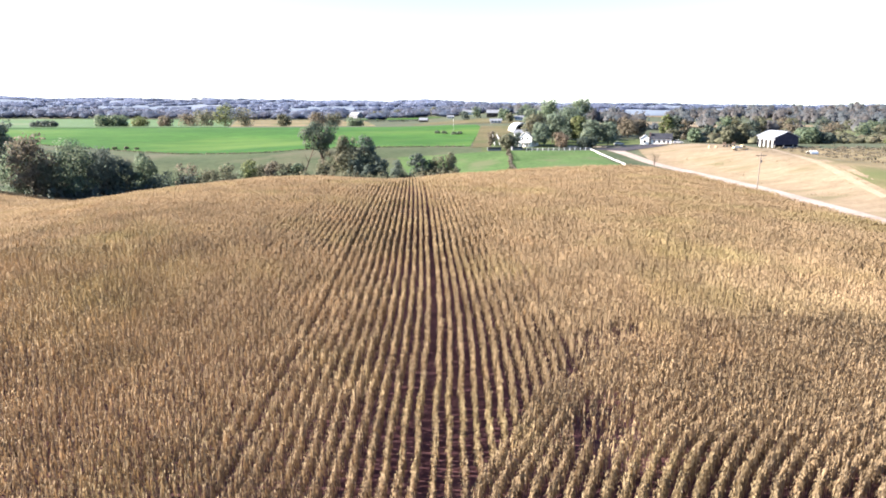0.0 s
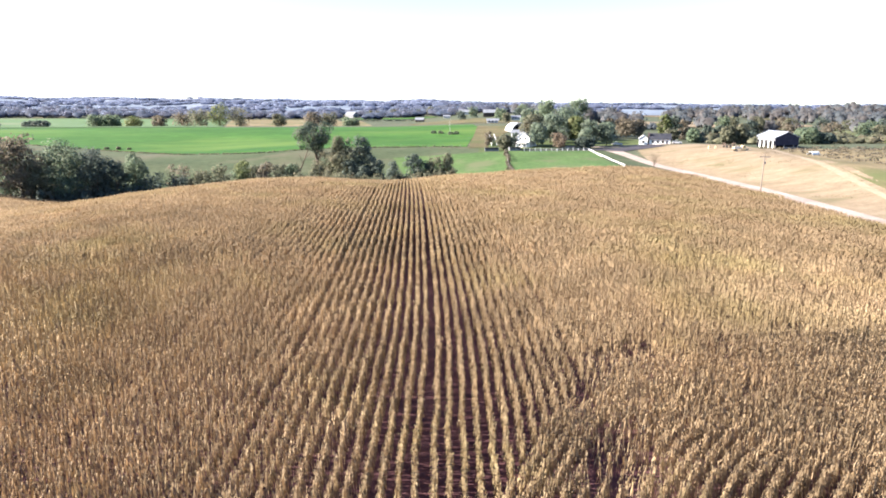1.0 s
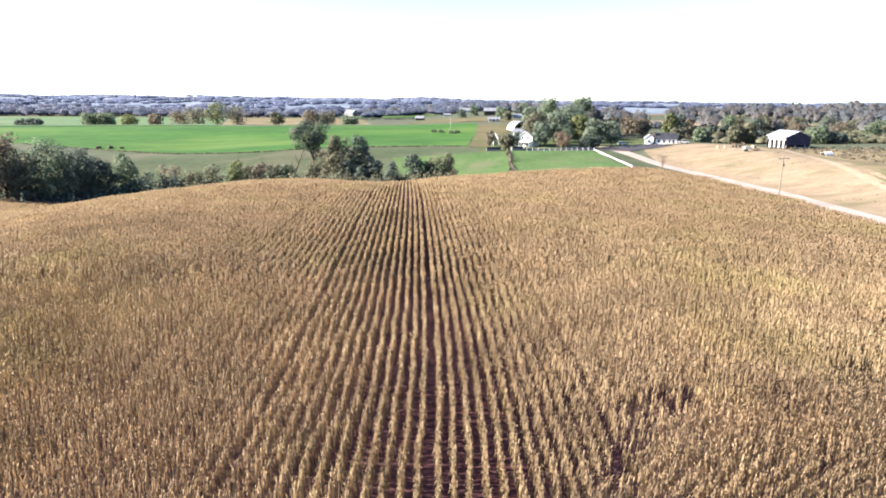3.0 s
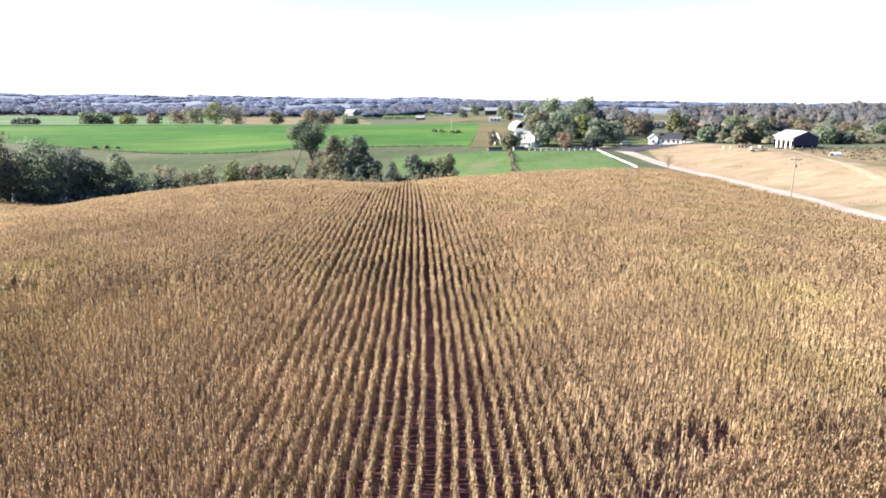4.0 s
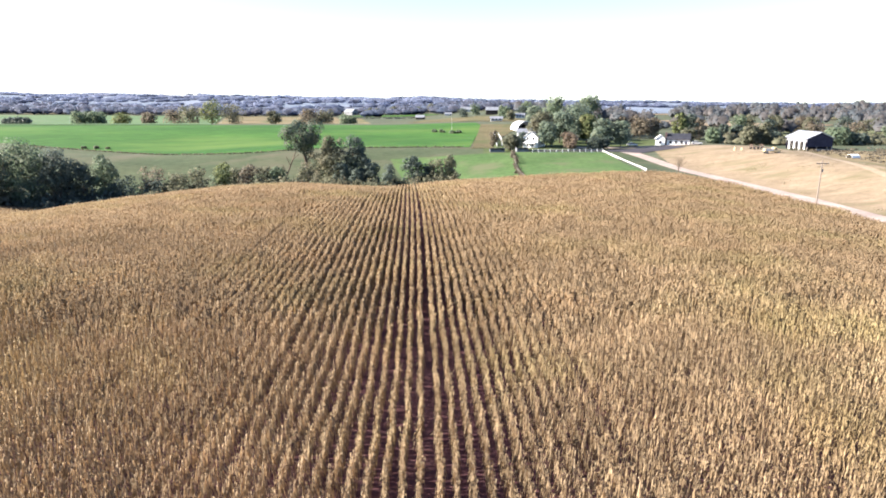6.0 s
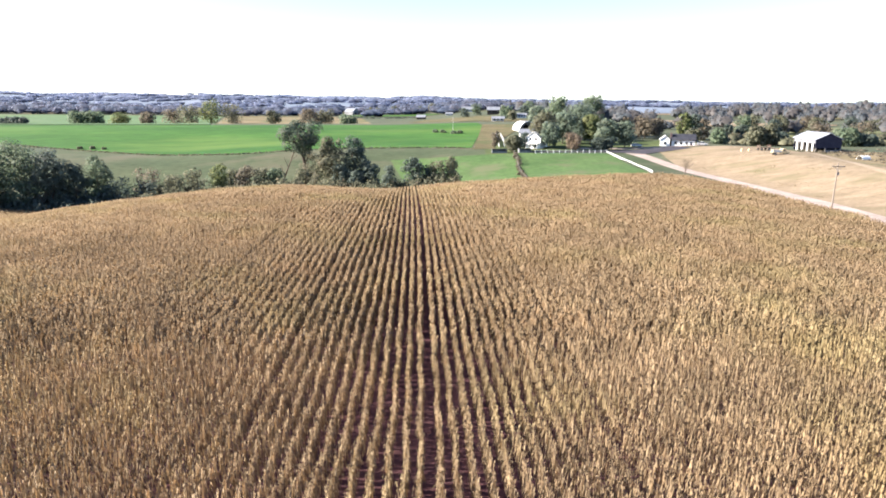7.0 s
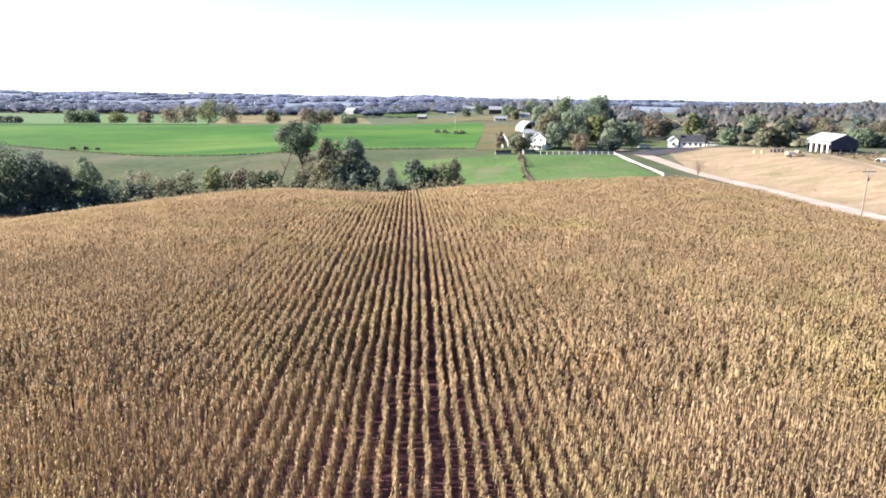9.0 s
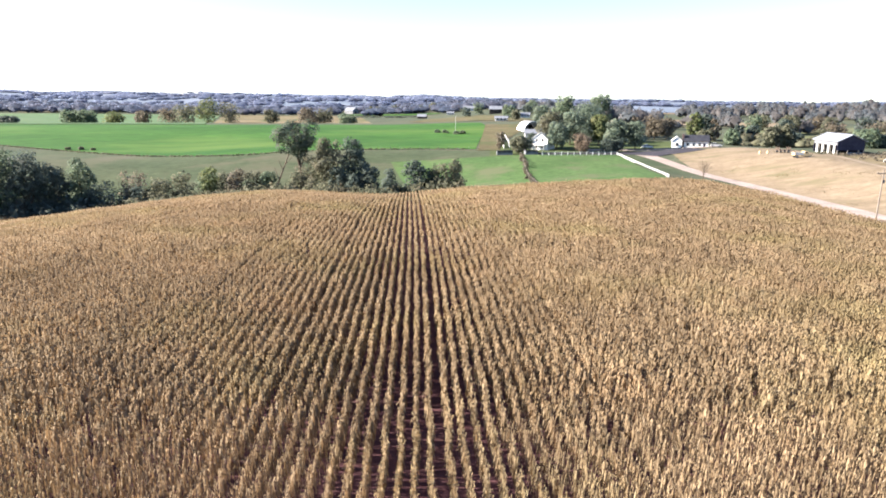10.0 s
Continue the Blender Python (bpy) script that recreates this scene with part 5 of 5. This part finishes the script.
# ---- fences ----
def board_fence(name, run, rails, high, gap, material, label, group, thick=0.05, board=0.14, post_material=None, post=0.13):
    """Posts and boards that follow the ground along a run of (x, y) points."""
    ob = thing(name, pose(run[0][0], run[0][1], ground_at(*run[0])), label, "fence", group)
    o = Vector((run[0][0], run[0][1], ground_at(*run[0])))
    total = [0.0]
    for a, b in zip(run, run[1:]):
        total.append(total[-1] + math.dist(a, b))
    n = max(1, round(total[-1] / gap))
    at = []
    for i in range(n + 1):
        s = total[-1] * i / n
        x, y = np.interp(s, total, [p[0] for p in run]), np.interp(s, total, [p[1] for p in run])
        at.append(Vector((x, y, ground_at(x, y))) - o)
    for p in at:
        part("post", Mesh().box(p.x - post / 2, p.x + post / 2, p.y - post / 2, p.y + post / 2, p.z - 0.3, p.z + high), post_material or material, ob)
    for a, b in zip(at, at[1:]):
        side = Vector((b.y - a.y, a.x - b.x, 0)).normalized() * (post / 2 + 0.003)
        out = side.normalized() * thick
        for k in range(rails):
            z = high * (0.93 - 0.82 * k / max(1, rails - 1)) if rails > 1 else high * 0.8
            u, v = a + side + Vector((0, 0, z)), b + side + Vector((0, 0, z))
            t = Vector((0, 0, board))
            part("board", Mesh().add([u - t, v - t, v, u, u - t + out, v - t + out, v + out, u + out],
                                     [(0, 1, 2, 3), (7, 6, 5, 4), (0, 4, 5, 1), (1, 5, 6, 2), (2, 6, 7, 3), (3, 7, 4, 0)]), material, ob)
    return ob


board_fence("board_fence", [(77.1, 281.2), (76.4, 270), (75.9, 250), (74.6, 236), (72.0, 219)], 3, 0.78, 2.4, WHITE, "white three-board fence down to the lane", "white board fences", 0.05, 0.1)
board_fence("board_fence", [(49.2, 281.2), (62.7, 280.8), (76.9, 281.4)], 2, 1.3, 2.4, OFFWHITE, "white post-and-board fence along the road", "white board fences", 0.05, 0.11, WHITE, 0.22)
board_fence("board_fence", [(44.4, 362), (41.2, 330), (38.6, 306)], 4, 1.5, 2.6, WHITE, "white board fence up the farmyard", "white board fences", 0.05, 0.26)
board_fence("board_fence", [(46.6, 362), (43.8, 330), (41.0, 307)], 3, 1.4, 2.8, OFFWHITE, "weathered white board fence up the farmyard", "white board fences", 0.05, 0.16)
board_fence("wire_fence", [(41.5, 283), (38.5, 258), (35.6, 230), (34.5, 214)], 2, 1.25, 3.4, GREYWOOD, "old grey post fence down the pasture", "pasture fences", 0.02, 0.03, GREYWOOD, 0.16)
board_fence("wire_fence", [(28, 303), (0, 307), (-30, 306)], 2, 1.2, 4.0, GREYWOOD, "old grey post fence below the wheat", "pasture fences", 0.02, 0.03, GREYWOOD, 0.14)
fence_rng = np.random.default_rng(208)
for i, y in enumerate(np.linspace(279, 216, 20)):
    x, h, w = float(np.interp(y, (214, 230, 258, 283), (34.5, 35.6, 38.5, 41.5))) + fence_rng.normal(0, 0.25), fence_rng.uniform(0.9, 1.5) + 1.2 * (250 < y < 272), fence_rng.uniform(1.4, 2.4)
    tree("shrub", x, y, h, w, LEAF_BROWN, "brown vine-grown shrub on the pasture fence", 210 + i, 120, 0.35, 0.0, 8, group="shrubs on the fence")


# ---- pole, vehicles, yard things ----
def utility_pole(x, y, tall):
    ob = thing("utility_pole", pose(x, y, ground_at(x, y) - 0.2, 0.6, 0.8, 0), "weathered wooden utility pole with a crossarm", "pole")
    part("pole", Mesh().tube((0, 0, 0), (0, 0, tall), 0.15, 0.1, 12), POLEWOOD, ob)
    arm = part("crossarm", Mesh().box(-1.25, 1.25, -0.21, -0.10, tall - 0.75, tall - 0.6), POLEWOOD, ob)
    for xx in (-1.1, -0.45, 0.45, 1.1):
        part("insulator", Mesh().tube((xx, -0.155, tall - 0.6), (xx, -0.155, tall - 0.4), 0.05, 0.035, 8), GREYWOOD, arm)
    for s in (-1, 1):
        part("brace", Mesh().tube((s * 0.75, -0.16, tall - 0.76), (0, -0.16, tall - 1.5), 0.025, 0.025, 5), TIN, ob)
    part("transformer", Mesh().tube((0.27, 0.0, tall - 2.3), (0.27, 0.0, tall - 1.75), 0.13, 0.13, 12), BLUEGREY, ob, "grey transformer can")


utility_pole(79.4, 146.8, 10.4)


def wheel(ob, x, y, r, wide=0.24):
    t = part("wheel", Mesh().tube((x, y - wide / 2, r), (x, y + wide / 2, r), r, r, 16), RUBBER, ob)
    part("rim", Mesh().tube((x, y - wide / 2 - 0.015, r), (x, y + wide / 2 + 0.015, r), r * 0.55, r * 0.55, 12), TIN, t)


def farm_truck(x, y, turn):
    ob = thing("farm_truck", pose(x, y, ground_at(x, y) + 0.08, 0, 0, turn), "pale tan farm truck with a flat bed on the hay field", "truck")
    part("cab", Mesh().add([(2.0, -1, 0.6), (4.5, -1, 0.6), (4.5, 1, 0.6), (2.0, 1, 0.6), (2.0, -1, 1.35), (4.5, -1, 1.2), (4.5, 1, 1.2), (2.0, 1, 1.35)],
                           [(0, 3, 2, 1), (4, 5, 6, 7), (0, 1, 5, 4), (1, 2, 6, 5), (2, 3, 7, 6), (3, 0, 4, 7)])
         .add([(2.05, -0.95, 1.36), (3.5, -0.95, 1.27), (3.5, 0.95, 1.27), (2.05, 0.95, 1.36), (2.15, -0.85, 2.1), (3.1, -0.85, 2.1), (3.1, 0.85, 2.1), (2.15, 0.85, 2.1)],
              [(4, 5, 6, 7), (0, 1, 5, 4), (1, 2, 6, 5), (2, 3, 7, 6), (3, 0, 4, 7)]), TANPAINT, ob, "tan truck cab")
    for s in (-1, 1):
        part("side_window", Mesh().box(2.35, 3.05, s * 0.93 - 0.02, s * 0.93 + 0.02, 1.45, 1.95), GLASS, ob)
    part("bed", Mesh().box(-0.9, 1.95, -1.05, 1.05, 0.85, 1.0), TANPAINT, ob, "pale flat bed")
    for s in (-1, 1):
        part("bed_side", Mesh().box(-0.9, 1.95, s * 1.02 - 0.03, s * 1.02 + 0.03, 1.01, 1.75), OFFWHITE, ob)
    part("load", Mesh().box(-0.6, 1.7, -0.95, 0.95, 1.01, 1.65), TANPAINT, ob)
    for xx in (0.0, 3.7):
        for s in (-1, 1):
            wheel(ob, xx, s * 0.88, 0.42)


farm_truck(119.6, 240.0, -4)


def car(x, y, turn, paint, label):
    ob = thing("car", pose(x, y, ground_at(x, y) + 0.1, 0, 0, turn), label, "car", "parked cars")
    prof = [(-2.2, 0.35), (-2.2, 0.85), (-1.9, 0.95), (-1.2, 1.0), (1.0, 0.98), (2.0, 0.8), (2.2, 0.6), (2.2, 0.35)]
    vs = [(a, -0.88, b) for a, b in prof] + [(a, 0.88, b) for a, b in prof]
    n = len(prof)
    part("body", Mesh().add(vs, [tuple(range(n)), tuple(range(2 * n - 1, n - 1, -1))] + [((i + 1) % n, i, n + i, n + (i + 1) % n) for i in range(n)]), paint, ob)
    cab = [(-1.7, 0.97), (-1.2, 1.45), (0.3, 1.48), (1.0, 0.985)]
    vs = [(a, -0.78 + 0.1 * (b > 1.2), b) for a, b in cab] + [(a, 0.78 - 0.1 * (b > 1.2), b) for a, b in cab]
    part("cabin", Mesh().add(vs, [(0, 1, 2, 3), (7, 6, 5, 4), (1, 0, 4, 5), (2, 1, 5, 6), (3, 2, 6, 7), (0, 3, 7, 4)]), GLASS, ob, "dark car windows")
    part("roof", Mesh().box(-1.15, 0.28, -0.66, 0.66, 1.484, 1.52), paint, ob)
    for xx in (-1.4, 1.4):
        for s in (-1, 1):
            wheel(ob, xx, s * 0.8, 0.32, 0.2)


car(96.5, 305.5, 8, OFFWHITE, "pale parked car beside the road")
car(122.4, 300.5, -12, OFFWHITE, "pale parked car beside the white house")


def tank(x, y, r, h, label):
    ob = thing("water_tank", pose(x, y, ground_at(x, y) + 0.02), label, "tank", "water tanks")
    part("tank", Mesh().tube((0, 0, 0), (0, 0, h), r, r, 16).tube((0, 0, h), (0, 0, h + 0.25), r, r * 0.3, 16), TANPAINT, ob)
    part("lid", Mesh().tube((0, 0, h + 0.252), (0, 0, h + 0.36), r * 0.3, r * 0.3, 10), TANPAINT, ob)


tank(118.6, 259.5, 0.36, 0.85, "tan upright water tank on the knoll")
tank(121.0, 259, 0.36, 0.6, "small tan water tank on the knoll")


def hay_wagon(x, y, turn):
    ob = thing("hay_wagon", pose(x, y, ground_at(x, y) + 0.08, 0, 0, turn), "rusty brown hay wagon with wooden end racks", "wagon")
    part("deck", Mesh().box(-2.2, 2.2, -1.1, 1.1, 0.85, 1.0), RUSTWOOD, ob)
    for xx in (-2.15, 2.05):
        for s in (-1.0, 0.0, 0.9):
            part("stake", Mesh().box(xx, xx + 0.1, s, s + 0.1, 1.001, 1.9), RUSTWOOD, ob)
        for z in (1.25, 1.6):
            part("rack_board", Mesh().box(xx + 0.101, xx + 0.14, -1.0, 1.0, z, z + 0.15), RUSTWOOD, ob)
    for xx in (-1.5, 1.5):
        for s in (-1, 1):
            wheel(ob, xx, s * 0.9, 0.4)
    part("tongue", Mesh().tube((2.2, 0, 0.8), (4.2, 0, 0.4), 0.06, 0.05, 6), TIN, ob)


hay_wagon(126.5, 259.5, 10)


def trailer(x, y, turn):
    """White arched stock shelter, open at the front."""
    ob = thing("stock_shelter", pose(x, y, ground_at(x, y) + 0.05, 0, 0, turn), "small white arched stock shelter with a dark opening", "shelter")
    n, r, l = 14, 1.15, 3.4
    pts = [(r * math.cos(math.pi * i / n), r * 1.05 * math.sin(math.pi * i / n)) for i in range(n + 1)]
    vs = [(0, a, b) for a, b in pts] + [(l, a, b) for a, b in pts] + [(0, a * 0.95, b * 0.95) for a, b in pts] + [(l, a * 0.95, b * 0.95) for a, b in pts]
    k = n + 1
    fs = [(i, k + i, k + i + 1, i + 1) for i in range(n)] + [(2 * k + i, 2 * k + i + 1, 3 * k + i + 1, 3 * k + i) for i in range(n)]
    fs += [(k + i + 1, k + i, 3 * k + i, 3 * k + i + 1) for i in range(n)] + [(i, i + 1, 2 * k + i + 1, 2 * k + i) for i in range(n)]
    part("cover", Mesh().add(vs, fs), WHITE, ob)
    part("end_wall", Mesh().add([(0.1, a * 0.95, b * 0.95) for a, b in pts], [tuple(range(k))]), GREYWOOD, ob)
    for s in (-1, 1):
        part("skid", Mesh().box(0, l, s * 1.05 - 0.1, s * 1.05 + 0.1, 0, 0.14), GREYWOOD, ob)


trailer(144.5, 230.5, 195)


def white_pole(x, y, tall):
    ob = thing("white_pole", pose(x, y, ground_at(x, y)), "thin white pole standing at the wheat edge", "pole")
    part("shaft", Mesh().tube((0, 0, 0), (0, 0, tall), 0.055, 0.04, 8), OFFWHITE, ob)
    part("cap", Mesh().tube((0, 0, tall), (0, 0, tall + 0.12), 0.08, 0.03, 8), OFFWHITE, ob)


white_pole(24.4, 384, 7.5)


# ---- weeds along the edges ----
def weeds(name, label, xs, ys, tall, leaf, seed, per=14, wide=1.0, size=0.35):
    return woods(name, label, (np.asarray(xs, float), np.asarray(ys, float)), tall, wide, leaf, seed, per, "stuff", size, 0.5, 0.25, False)


edge_rng = np.random.default_rng(77)
lx = edge_rng.uniform(-76, 8, 150)
weeds("far_hedge", "dark low hedge across the far weedy field", lx, 756 - 0.06 * (lx + 40) + edge_rng.normal(0, 0.8, lx.size), 1.5, LEAF_DARK, 37, 14, 3.0, 0.8)
wx = edge_rng.uniform(-190, 25, 600)
weeds("boundary_weeds", "dark weeds along the lower wheat boundary", wx, wheat_low(wx) - 0.8 + edge_rng.normal(0, 0.25, wx.size), 0.45, LEAF_OLIVE, 31)
bx, by = edge_rng.uniform(-120, 16, 900), edge_rng.normal(224, 4.5, 900)
weeds("creek_brush", "brown and olive brush under the creek trees", bx[bx > -84], by[bx > -84], 3.6, LEAF_OLIVE, 33, 20, 3.4, 0.6)
weeds("creek_brush", "dark green brush under the creek trees", bx[bx <= -84], by[bx <= -84], 4.8, LEAF_DARK, 36, 26, 4.8, 0.95)
tx, ty = edge_rng.uniform(140, 225, 800), edge_rng.uniform(150, 266, 800)
weeds("rough_weeds", "tall rough brown weeds behind the dirt track", tx, ty, 0.5, LEAF_BROWN, 34, 14, 4.0, 0.5)
hx, hy = edge_rng.uniform(94, 138, 3600), edge_rng.uniform(140, 285, 3600)
clump = np.sin(hx * 0.19 + 1.7 * np.sin(hy * 0.07)) * np.sin(hy * 0.21 + hx * 0.05) + edge_rng.normal(0, 0.35, hx.size)
on_hay = (hx < np.interp(hy, [140, 175, 240, 285], [108, 120, 137, 138])) & (clump > 0.85)
weeds("hay_tufts", "tufts of olive and brown grass left on the cut hay", hx[on_hay], hy[on_hay], 0.1, LEAF_HAY, 35, 12, 3.4, 0.2)
